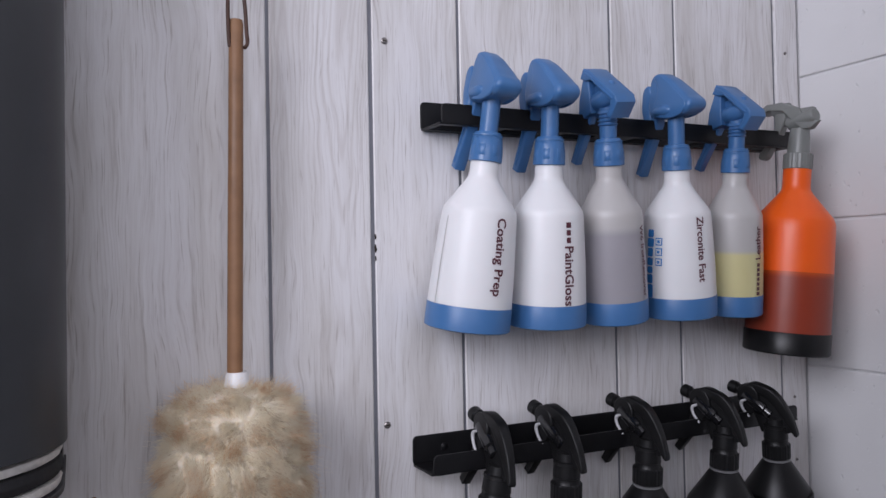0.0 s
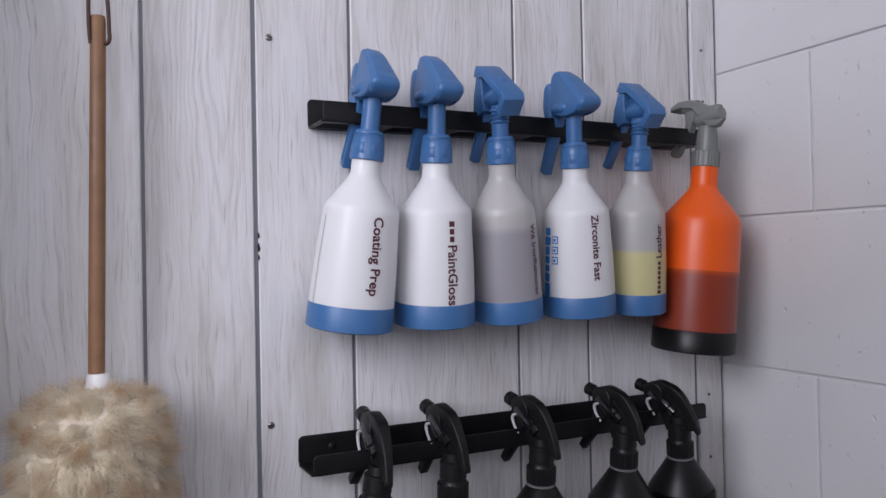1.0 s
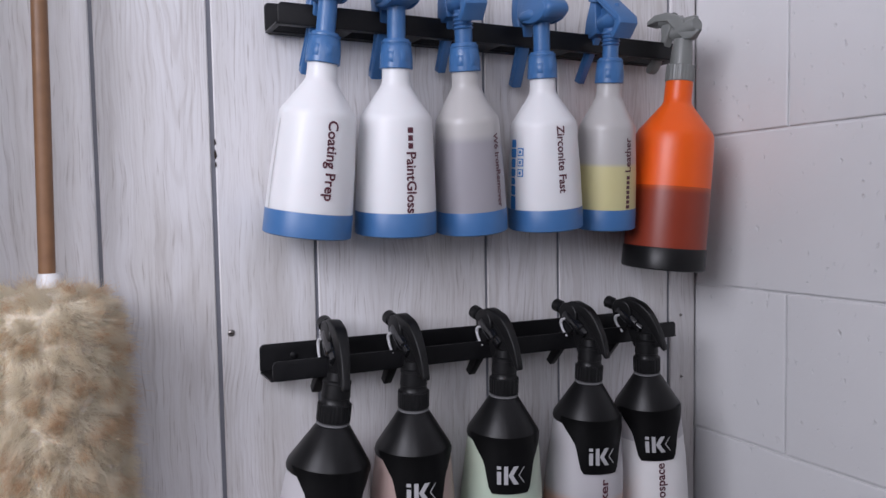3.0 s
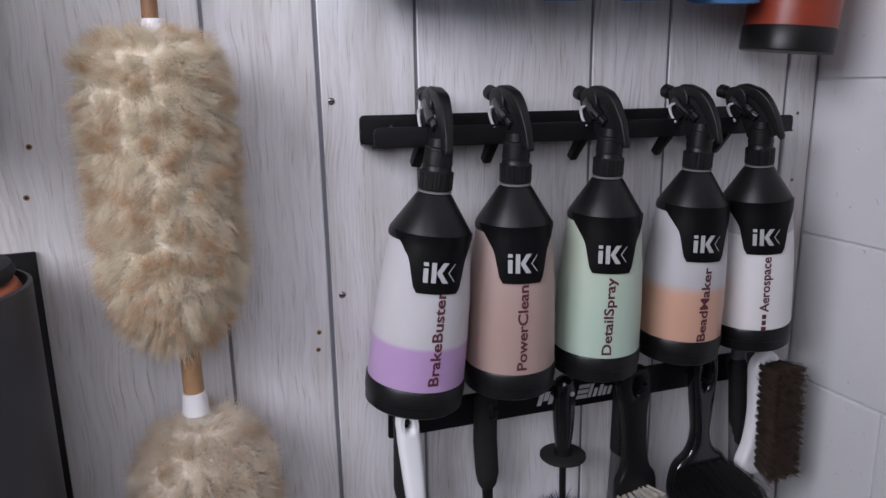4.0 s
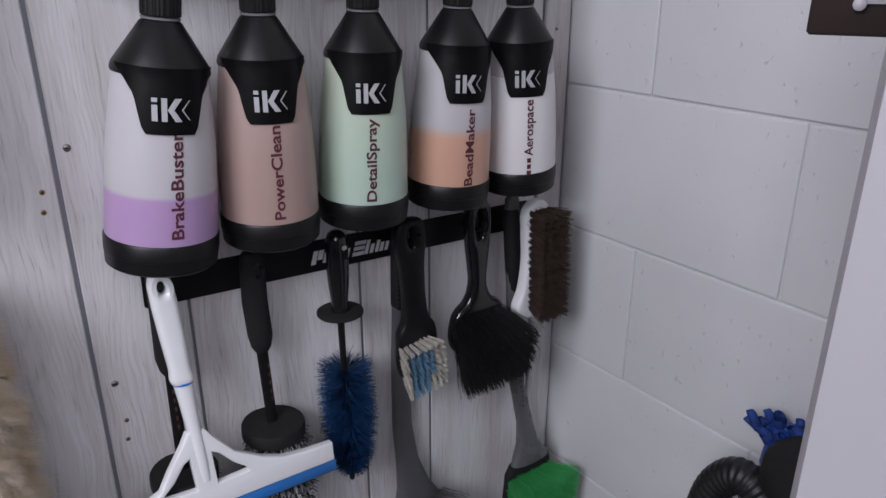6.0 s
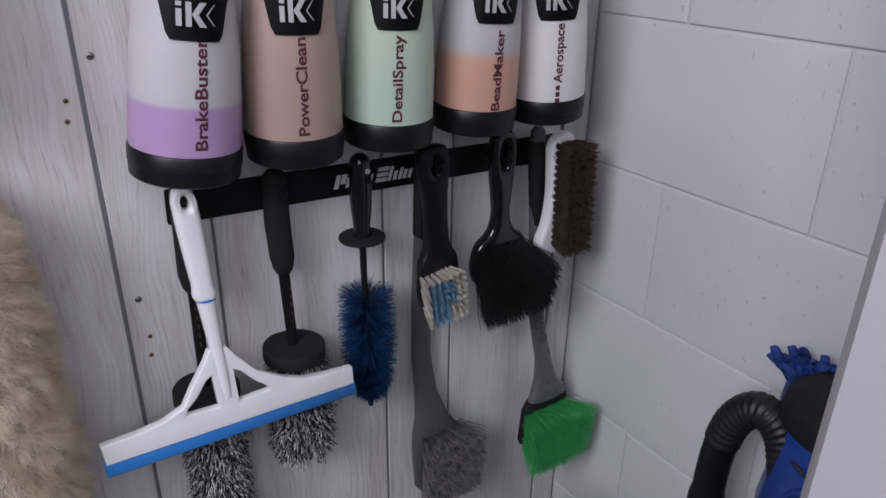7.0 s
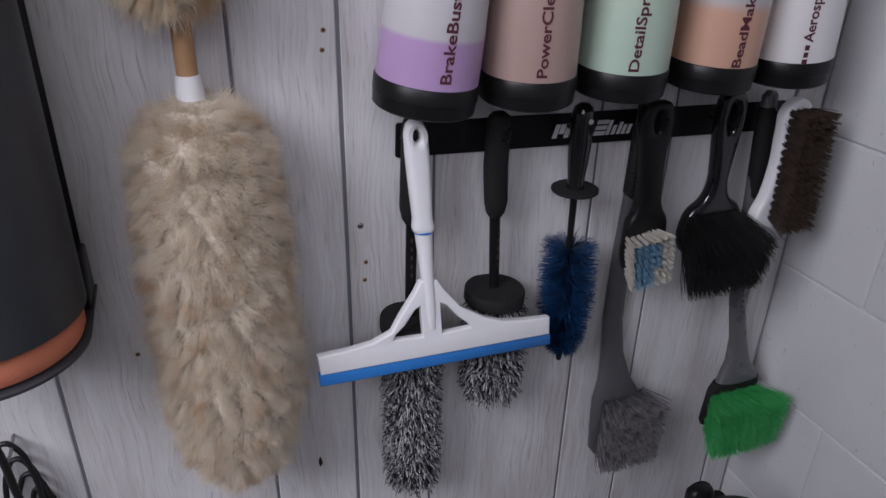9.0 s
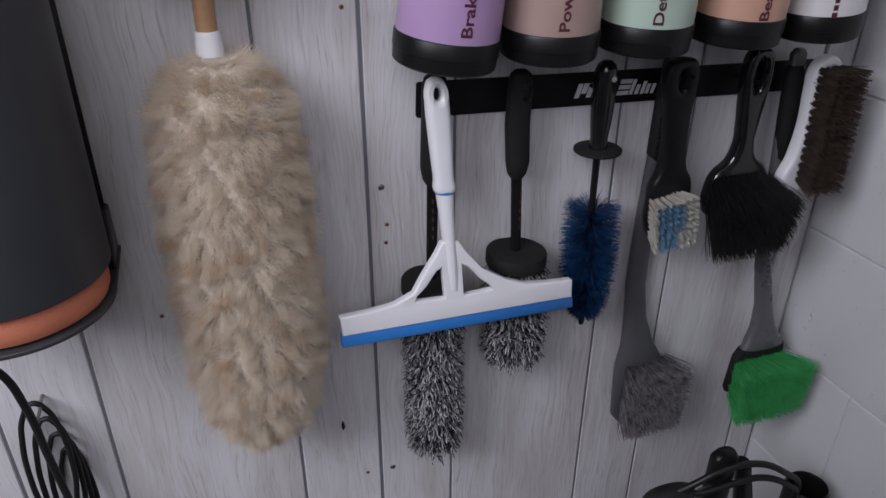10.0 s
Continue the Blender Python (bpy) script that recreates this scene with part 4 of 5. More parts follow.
def microfibre_brush(x, z_top, z_grip, z_disc, z_end, r_disc, r_head, off, seed, label, shift=0.0):
    y = WALL - off
    t = thing("wheel_brush", pose(0, 0, 0), label, "wheel brush", "microfibre wheel brushes")
    w = 0.0135
    part("grip", limb([(x + shift - 0.001, y, z_top, w * 0.5, 0.006), (x + shift - 0.001, y, z_top - 0.004, w * 0.85, 0.009), (x + shift - 0.001, y, z_top - 0.014, w, 0.011), (x + shift - 0.002, y, (z_top + z_grip) / 2, w * 1.02, 0.012), (x + shift * 0.6, y, z_grip + 0.020, w, 0.012), (x + shift * 0.6, y, z_grip + 0.006, w * 0.8, 0.010), (x + shift * 0.6, y, z_grip, w * 0.55, 0.007)]), BLACK_FOAM, t, "matt black foam grip")
    part("hole", moved(lathe([(0, 0.0035), (0.001, 0.0035)], 14), pose(x + shift - 0.001, y - 0.0115, z_top - 0.015, 90)), RUBBER, t)
    part("shaft", limb([(x + shift * 0.6, y, z_grip + 0.004, 0.0065, 0.004), (x + 0.002, y - 0.004, z_disc + 0.004, 0.0062, 0.004)]), BLACK_PLASTIC, t)
    part("disc", moved(lathe([(-0.008, r_disc * 0.98), (-0.006, r_disc), (0.006, r_disc), (0.008, r_disc * 0.97)], 40), pose(x + 0.002, y - 0.006, z_disc, 0, 2, 0)), BLACK_FOAM, t, "matt black foam disc")
    part("core", limb([(x + 0.004, y - 0.006, z_end + 0.012, r_head * 0.5, 0.018), (x + 0.003, y - 0.006, z_end + 0.03, r_head * 0.72, 0.022), (x + 0.002, y - 0.006, z_disc - 0.008, r_head * 0.72, 0.022)]), BLACK_FOAM, t)
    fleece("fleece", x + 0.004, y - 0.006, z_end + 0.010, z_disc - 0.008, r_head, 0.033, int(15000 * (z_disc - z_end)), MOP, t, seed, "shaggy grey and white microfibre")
    # pale specks of worn printing on the shaft
    rg = np.random.default_rng(seed)
    for k in range(5):
        zz = z_grip - 0.018 - 0.011 * k
        part("print", moved(box(0.0022, 0.0006, 0.005, 0, 1), pose(x + 0.0035, y - 0.0062, zz)), LEATHER, t, smooth=False)
    return t


microfibre_brush(0.3145, 1.111, 0.990, 0.866, 0.616, 0.0360, 0.0325, 0.028, 3, "grey and white microfibre wheel brush, long head", 0.009)
microfibre_brush(0.4205, 1.107, 0.985, 0.885, 0.734, 0.0365, 0.039, 0.028, 4, "grey and white microfibre wheel brush, short head", -0.001)


def squeegee():
    o = Vector((0.3295, 0.6190, 0.8352))
    x = Vector((0.9150, 0.0035, -0.0220))
    y = Vector((-0.0420, 0.1440, 1.0000))
    m = Matrix((x, y, x.cross(y).normalized())).transposed().to_4x4()
    t = thing("squeegee", Matrix.Translation(o), "white plastic hand squeegee with a blue blade", "squeegee")
    right = [(0.150, 0.014), (0.151, 0.036), (0.115, 0.0375), (0.085, 0.041), (0.060, 0.050), (0.038, 0.068), (0.018, 0.092), (0.010, 0.104)]
    outline = [(px + 0.009, py) if px > 0.05 else (px, py) for px, py in right] + [(0.009 - px, py) if px > 0.05 else (-px, py) for px, py in right[::-1]]
    hole = [(0.050, 0.0400), (0.012, 0.0385), (0.0125, 0.076), (0.020, 0.072), (0.034, 0.056), (0.047, 0.046)]
    body = plate([outline, hole, [(-px, py) for px, py in hole]], 0.012, 0.002)
    part("head", body, WHITE_PLASTIC, t)
    part("stem", moved(limb([(0, 0, 0.046, 0.0066, 0.007), (0, 0, 0.070, 0.0070, 0.009), (0, 0, 0.105, 0.0078, 0.0085), (0, 0, 0.135, 0.0090, 0.0085), (0, 0, 0.158, 0.0104, 0.0092)]), pose(0, 0, 0, -90, 0, 0)), WHITE_PLASTIC, t)
    grip = [(0.0106, 0.158), (0.0114, 0.175), (0.0132, 0.222), (0.0134, 0.250), (0.0118, 0.267), (0.006, 0.2755)]
    loop = grip + [(-px, py) for px, py in grip[::-1]]
    part("grip", plate([loop, [(0.0042 * math.cos(a), 0.260 + 0.0062 * math.sin(a)) for a in np.linspace(0, 2 * np.pi, 14, endpoint=False)]], 0.019, 0.0068, True), WHITE_PLASTIC, t)
    part("ring", moved(lathe([(0, 0.0110), (0.0005, 0.0121), (0.0022, 0.0121), (0.0027, 0.0110)], 30), pose(0, 0.1565, 0, -90) @ Matrix.Diagonal((0.92, 0.84, 1, 1))), BLUE_RUBBER, t, "blue ring")
    part("blade", box(0.304, 0.0075, 0.0095, 0.0006, 1, at=(0, 0, 0)), BLUE_RUBBER, t, "blue rubber blade", m=pose(0.009, 0.0072, 0, 90, 0, 0) @ Matrix.Diagonal((1, 1.0, 1.6, 1)))
    part("hole_shade", moved(lathe([(0, 0.0038), (0.001, 0.0038)], 14), pose(0, 0.260, -0.004)), RUBBER, t)
    # the handle leans in its socket, a little out of square with the blade
    for ob in t.children:
        ob.data.transform(m @ ob.matrix_basis)
        ob.matrix_basis = Matrix()


squeegee()


def blue_brush():
    t = thing("wheel_brush", pose(0, 0, 0), "bottle-shaped brush with blue bristles and glossy black handle", "wheel brush")
    y = WALL - 0.038
    x = 0.5155
    part("handle", limb([(x, y, 1.112, 0.005, 0.005), (x, y, 1.108, 0.010, 0.010), (x, y, 1.100, 0.0130, 0.012), (x, y, 1.085, 0.0128, 0.012), (x, y, 1.065, 0.0135, 0.0125), (x, y, 1.045, 0.0122, 0.012), (x, y, 1.025, 0.0100, 0.010), (x, y, 1.016, 0.0105, 0.0105), (x, y, 1.009, 0.0115, 0.0115)], power=2.0), BLACK_GLOSS, t)
    part("hole", moved(lathe([(0, 0.003), (0.001, 0.003)], 12), pose(x + 0.003, y - 0.0125, 1.094, 90)), LOGO_SILVER, t)
    part("guard", lathe([(1.0080, 0.0265), (1.0090, 0.0275), (1.0115, 0.0275), (1.0125, 0.0260)], 40), BLACK_FOAM, t, "thin black guard disc", m=pose(x, y, 0))
    part("shaft", limb([(x, y, 1.006, 0.0042, 0.0042), (x + 0.001, y, 0.930, 0.0036, 0.0036), (x + 0.004, y, 0.780, 0.002, 0.002)], 12), BLACK_PLASTIC, t)
    part("tip", limb([(x + 0.004, y, 0.783, 0.003, 0.003), (x + 0.004, y, 0.776, 0.004, 0.004), (x + 0.004, y, 0.769, 0.003, 0.003)], 12), BLACK_PLASTIC, t)
    rg = np.random.default_rng(8)
    n = 5000
    s = rg.uniform(0, 1, n)
    turns = 4
    s = (np.floor(s * turns * 2) + rg.normal(0.5, 0.16, n)) / (turns * 2)
    z = 0.934 - 0.154 * s
    a = rg.uniform(0, 2 * np.pi, n)
    rad = np.interp(s, [-0.1, 0.05, 0.5, 0.8, 1.1], [0.036, 0.036, 0.037, 0.031, 0.012]) * rg.uniform(0.75, 1.06, n)
    roots = np.stack([x + 0.002 + 0.004 * (s) + 0 * a, y + 0 * a, z], 1)
    ways = np.stack([np.cos(a), np.sin(a), rg.normal(0.10, 0.16, n) + 0.25 * (s < 0.08)], 1)
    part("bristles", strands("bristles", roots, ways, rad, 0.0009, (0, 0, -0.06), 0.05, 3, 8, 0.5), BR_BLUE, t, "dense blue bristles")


blue_brush()


def tufts(cx, cz, wx, wz, nx, nz, off, length, spread, per, width, seed, lean=(0, 0), tilt=0.0, keep=None, radius=0.0022, curl=0.04):
    """Roots and directions of bristle tufts on a block that faces the room; spread fans them out."""
    rg = np.random.default_rng(seed)
    roots, ways = [], []
    ct, st = math.cos(radians(tilt)), math.sin(radians(tilt))
    for i in range(nx):
        for k in range(nz):
            u, v = (i + 0.5) / nx - 0.5, (k + 0.5) / nz - 0.5
            if keep and not keep(u, v):
                continue
            bx, bz = u * wx, v * wz
            px, pz = cx + bx * ct - bz * st, cz + bx * st + bz * ct
            fx, fz = 2 * u * spread[0], 2 * v * spread[1]
            for _ in range(per):
                roots.append((px + rg.normal() * radius, WALL - off + rg.uniform(0, 0.002), pz + rg.normal() * radius))
                ways.append((fx * ct - fz * st + lean[0] + rg.normal() * curl, -1, fx * st + fz * ct + lean[1] + rg.normal() * curl))
    roots, ways = np.array(roots), np.array(ways)
    return roots, ways, rg.uniform(0.88, 1.05, len(roots)) * length, width


def grey_brush():
    t = thing("long_brush", pose(0, 0, 0), "long grey-handled brush with bushy grey bristles", "brush", "long-handled brushes")
    y = WALL - 0.014
    part("handle", limb([(0.617, y, 1.104, 0.006, 0.004), (0.617, y, 1.098, 0.012, 0.006), (0.6165, y, 1.00, 0.013, 0.008), (0.6120, y, 0.90, 0.0135, 0.008), (0.6125, y, 0.80, 0.0145, 0.009), (0.617, y - 0.004, 0.744, 0.017, 0.010), (0.622, y - 0.010, 0.704, 0.025, 0.012), (0.626, y - 0.014, 0.679, 0.036, 0.013), (0.628, y - 0.016, 0.654, 0.040, 0.012), (0.630, y - 0.016, 0.589, 0.038, 0.011), (0.632, y - 0.016, 0.574, 0.030, 0.009)]), GREY_PLASTIC, t, "smooth grey plastic handle")
    part("grip", limb([(0.616, y - 0.0005, 1.075, 0.008, 0.0075), (0.617, y - 0.001, 1.07, 0.0145, 0.0100), (0.616, y - 0.001, 0.985, 0.0150, 0.0105), (0.616, y - 0.001, 0.978, 0.009, 0.0090)]), BLACK_FOAM, t, "black textured grip")
    for k in range(14):
        part("rib", box(0.004, 0.002, 0.0028, 0.0006, 1), BLACK_FOAM, t, m=pose(0.6045, y - 0.011, 1.064 - 0.006 * k))
    me = strands("bristles", *tufts(0.634, 0.638, 0.064, 0.080, 12, 14, 0.034, 0.048, (0.38, 0.32), 34, 0.0010, 21, (0.05, -0.28), 0, curl=0.10), curl=0.10, seed=21, taper=0.8)
    part("bristles", me, BR_GREY, t, "split grey bristles")


def scrub_brush():
    t = thing("scrub_brush", pose(0, 0, 0), "small black scrub brush with cream and pale blue bristles", "brush")
    y = WALL - 0.036
    right = [(0.014, 0.0), (0.0155, 0.006), (0.0145, -0.06), (0.0140, -0.10), (0.017, -0.125), (0.024, -0.140), (0.026, -0.158), (0.025, -0.200), (0.018, -0.212)]
    outline = [(0.007, 0.010)] + right[1:] + [(-px, py) for px, py in right[:0:-1]] + [(-0.007, 0.010)]
    slot = [(0.0042 * math.cos(a), -0.014 + 0.013 * math.sin(a)) for a in np.linspace(0, 2 * np.pi, 14, endpoint=False)]
    part("handle", moved(plate([outline, slot], 0.017, 0.0045, True), pose(0.614, y, 1.096, 0, -3.5, 0) @ FRONT @ Matrix.Diagonal((1.12, 1, 1, 1))), BLACK_PLASTIC, t)
    blue = lambda u, v: -0.42 < u < 0.18 + 0.25 * v and v < 0.36
    args = (0.619, 0.914, 0.050, 0.058, 7, 8, 0.044, 0.030, (0.26, 0.24), 26, 0.0008)
    part("bristles", strands("bristles", *tufts(*args, 31, (-0.04, -0.14), 7, lambda u, v: not blue(u, v), 0.0013, 0.035), seed=31, taper=0.8), BR_CREAM, t, "cream bristle tufts")
    part("bristles", strands("bristles", *tufts(*args, 32, (-0.04, -0.14), 7, blue, 0.0013, 0.035), seed=32, taper=0.8), BR_SKY, t, "pale blue bristle tufts")


def black_brush():
    t = thing("hand_brush", pose(0, 0, 0), "glossy black hand brush with thick black bristles", "brush")
    y = WALL - 0.036
    right = [(0.0155, 0.006), (0.0185, -0.008), (0.0175, -0.045), (0.0135, -0.080), (0.0125, -0.105), (0.020, -0.125), (0.036, -0.138), (0.043, -0.152), (0.043, -0.190), (0.036, -0.198)]
    outline = [(0.006, 0.013)] + right + [(-px, py) for px, py in right[::-1]] + [(-0.006, 0.013)]
    slot = [(0.0062 * math.cos(a), -0.020 + 0.020 * math.sin(a)) for a in np.linspace(0, 2 * np.pi, 16, endpoint=False)]
    part("handle", moved(plate([outline, slot], 0.019, 0.006, True), pose(0.721, y, 1.098, 0, -1, 0) @ FRONT), BLACK_GLOSS, t)
    me = strands("bristles", *tufts(0.722, 0.930, 0.080, 0.046, 17, 9, 0.046, 0.062, (0.38, 0.30), 30, 0.0009, 41, (0.02, -0.62), 0, curl=0.08), curl=0.05, seed=41, taper=0.6, droop=(0, 0, -0.12))
    part("bristles", me, BR_BLACK, t, "thick black bristles")


PALE_GREY = mat("satin_grey_plastic", (0.105, 0.105, 0.11), 0.28, var=0.08, scale=60)


def green_brush():
    t = thing("long_brush", pose(0, 0, 0), "long grey-handled brush with soft green bristles", "brush", "long-handled brushes")
    y = WALL - 0.018
    part("handle", limb([(0.796, y, 1.100, 0.006, 0.005), (0.796, y, 1.094, 0.011, 0.007), (0.802, y, 1.00, 0.0120, 0.008), (0.806, y - 0.004, 0.90, 0.0120, 0.008), (0.811, y - 0.010, 0.80, 0.0125, 0.008), (0.822, y - 0.018, 0.735, 0.014, 0.009), (0.824, y - 0.024, 0.700, 0.020, 0.011), (0.826, y - 0.028, 0.680, 0.032, 0.013), (0.826, y - 0.030, 0.668, 0.038, 0.012)]), PALE_GREY, t, "smooth grey plastic handle")
    part("grip", limb([(0.794, y - 0.001, 1.080, 0.009, 0.008), (0.795, y - 0.0015, 1.072, 0.0128, 0.0100), (0.806, y - 0.0015, 0.960, 0.0130, 0.0105), (0.807, y - 0.001, 0.952, 0.010, 0.009)]), BLACK_FOAM, t, "black textured grip")
    for k in range(16):
        part("rib", box(0.0035, 0.003, 0.0040, 0.0008, 1), GREY_PLASTIC, t, m=pose(0.8035 + 0.0010 * k * 0.75, y - 0.013 - 0.0007 * k, 0.895 - 0.0085 * k))
    block = limb([(0.818, y - 0.030, 0.596, 0.042, 0.010), (0.819, y - 0.030, 0.604, 0.046, 0.013), (0.822, y - 0.030, 0.658, 0.045, 0.013), (0.824, y - 0.030, 0.670, 0.040, 0.012)])
    part("head_block", block, BLACK_FOAM, t, "black rubber-edged head")
    me = strands("bristles", *tufts(0.816, 0.628, 0.084, 0.060, 14, 10, 0.060, 0.052, (0.42, 0.34), 44, 0.0008, 51, (0.02, -0.20), 0, curl=0.07), curl=0.05, seed=51, taper=0.6)
    part("bristles", me, BR_GREEN, t, "soft flagged green bristles")


def horsehair_brush():
    t = thing("upholstery_brush", pose(0, 0, 0), "white-backed hand brush with dark brown horsehair", "brush")
    right = [(0.020, -0.078), (0.023, -0.040), (0.024, 0.0), (0.023, 0.050), (0.018, 0.076), (0.006, 0.086)]
    outline = right + [(-0.008, 0.084), (-0.020, 0.072), (-0.020, 0.045), (-0.017, 0.0), (-0.021, -0.040), (-0.030, -0.076), (-0.018, -0.086), (0.006, -0.086)]
    part("back", moved(plate([outline], 0.020, 0.006, True), pose(0.815, WALL - 0.044, 1.010, 0, 0.5, 0) @ FRONT), WHITE_PLASTIC, t)
    me = strands("bristles", *tufts(0.818, 1.012, 0.038, 0.150, 5, 15, 0.054, 0.038, (0.24, 0.10), 60, 0.0008, 61, (-0.02, -0.08), 2.5, curl=0.06, radius=0.0018), curl=0.04, seed=61, taper=0.7)
    part("bristles", me, BR_BROWN, t, "dense brown horsehair bristles")


grey_brush()
scrub_brush()
black_brush()
green_brush()
horsehair_brush()


# ---- lambswool dusters ----
def wool(name, cx, cy, z0, z1, rx, ry, shape, n, length, material, parent, seed, label, tanned):
    """A fleece of curled locks round an upright core. shape: (share of height, share of radius) pairs."""
    rg = np.random.default_rng(seed)
    hs, ks = [p[0] for p in shape], [p[1] for p in shape]

    def skin(s, a, k):
        f = np.interp(s, hs, ks) * k
        return np.stack([cx + rx * f * np.cos(a), cy + ry * f * np.sin(a), z0 + (z1 - z0) * s], 1)

    a, s = rg.uniform(0, 2 * np.pi, n), rg.uniform(0, 1, n)
    roots = skin(s, a, 0.88)
    # locks: every strand bends to the tip of its nearest lock
    count = int(2 * math.pi * (rx + ry) / 2 * (z1 - z0) / 0.00014)
    la, ls = rg.uniform(0, 2 * np.pi, count), rg.uniform(-0.02, 1.02, count)
    heart = skin(np.clip(ls, 0, 1), la, 0.88)
    field = np.array([noise.noise_vector(Vector(p) * 38 + Vector((seed, 3, 1))) for p in heart])
    ends = np.interp(ls, [0, 0.10, 0.25, 0.85, 1.0], [-1.4, -0.8, -0.40, -0.10, 0.8])
    comb = np.stack([np.cos(la), np.sin(la), ends], 1) + field * 0.85 + rg.normal(size=(count, 3)) * 0.16
    comb /= np.linalg.norm(comb, axis=1, keepdims=True)
    tips = heart + comb * (length * rg.uniform(0.75, 1.2, count) * (1 + 0.3 * field[:, 0]))[:, None]
    near = np.empty(n, dtype=int)
    for k in range(0, n, 4000):
        near[k:k + 4000] = ((roots[k:k + 4000, None, :] - heart[None]) ** 2).sum(2).argmin(1)
    stray = np.where(rg.uniform(0, 1, n) < 0.25, 0.0065, 0.0034)[:, None]
    ways = tips[near] + rg.normal(size=(n, 3)) * stray - roots
    ln = np.linalg.norm(ways, axis=1) * rg.uniform(0.7, 1.05, n)
    tan = np.where(rg.uniform(0, 1, count) < tanned, rg.uniform(0.6, 1.0, count), rg.uniform(0.0, 0.22, count))[near] * rg.uniform(0.7, 1.0, n)
    fs = np.linspace(0, 1, 230)
    core = lathe([(z0 + (z1 - z0) * f, max(0.004, 0.87 * float(np.interp(f, hs, ks)))) for f in fs], 200)
    for v in core.verts:
        q = Vector((v.co.x * rx, v.co.y * ry, v.co.z))
        lump = 1 + 0.085 * noise.noise(q * 48 + Vector((seed, 0, 0))) + 0.055 * noise.noise(q * 130) + 0.025 * noise.noise(q * 330)
        v.co.x, v.co.y = cx + v.co.x * rx * lump, cy + v.co.y * ry * lump
    for e in core.edges:
        e.smooth = True
    part("core", core, CORE_WOOL if material is WOOL else CORE_BEIGE, parent)
    me = strands(name, roots, ways, np.maximum(ln, 0.005), 0.00032, (0, 0, -0.12), 0.26, 2, seed, 0.35, tint=tan)
    return part(name, me, material, parent, label)


def wool_core(name, pale, tan):
    """Dense wool: cream with tan locks, a curly relief."""
    m = bpy.data.materials.new(name)
    m.use_nodes = True
    n, l = m.node_tree.nodes, m.node_tree.links
    b = n["Principled BSDF"]
    b.inputs["Roughness"].default_value = 0.95
    b.inputs["Specular IOR Level"].default_value = 0.1
    b.inputs["Subsurface Weight"].default_value = 0.4
    b.inputs["Subsurface Radius"].default_value = (0.01, 0.008, 0.006)
    b.inputs["Subsurface Scale"].default_value = 1.0
    tc = n.new("ShaderNodeTexCoord")
    t = n.new("ShaderNodeTexNoise")
    t.inputs["Scale"].default_value, t.inputs["Detail"].default_value, t.inputs["Distortion"].default_value = 52, 3, 0.0
    l.new(tc.outputs["Object"], t.inputs["Vector"])
    c = ramp_node(n, [(0.54, pale), (0.66, tan)])
    l.new(t.outputs["Fac"], c.inputs[0])
    l.new(c.outputs[0], b.inputs["Base Color"])
    f = n.new("ShaderNodeTexNoise")
    f.inputs["Scale"].default_value, f.inputs["Detail"].default_value, f.inputs["Distortion"].default_value = 160, 7, 2.2
    l.new(tc.outputs["Object"], f.inputs["Vector"])
    bp = n.new("ShaderNodeBump")
    bp.inputs["Strength"].default_value, bp.inputs["Distance"].default_value = 0.4, 0.004
    l.new(f.outputs["Fac"], bp.inputs["Height"])
    l.new(bp.outputs["Normal"], b.inputs["Normal"])
    return m


CORE_WOOL = wool_core("cream_wool_backing", (0.66, 0.58, 0.46), (0.60, 0.48, 0.33))
CORE_BEIGE = wool_core("beige_wool_backing", (0.58, 0.51, 0.42), (0.52, 0.43, 0.33))
SHAPE = [(0.0, 0.2), (0.03, 0.5), (0.10, 0.78), (0.24, 0.97), (0.55, 1.0), (0.8, 1.0), (0.93, 0.92), (0.985, 0.6), (1.0, 0.2)]


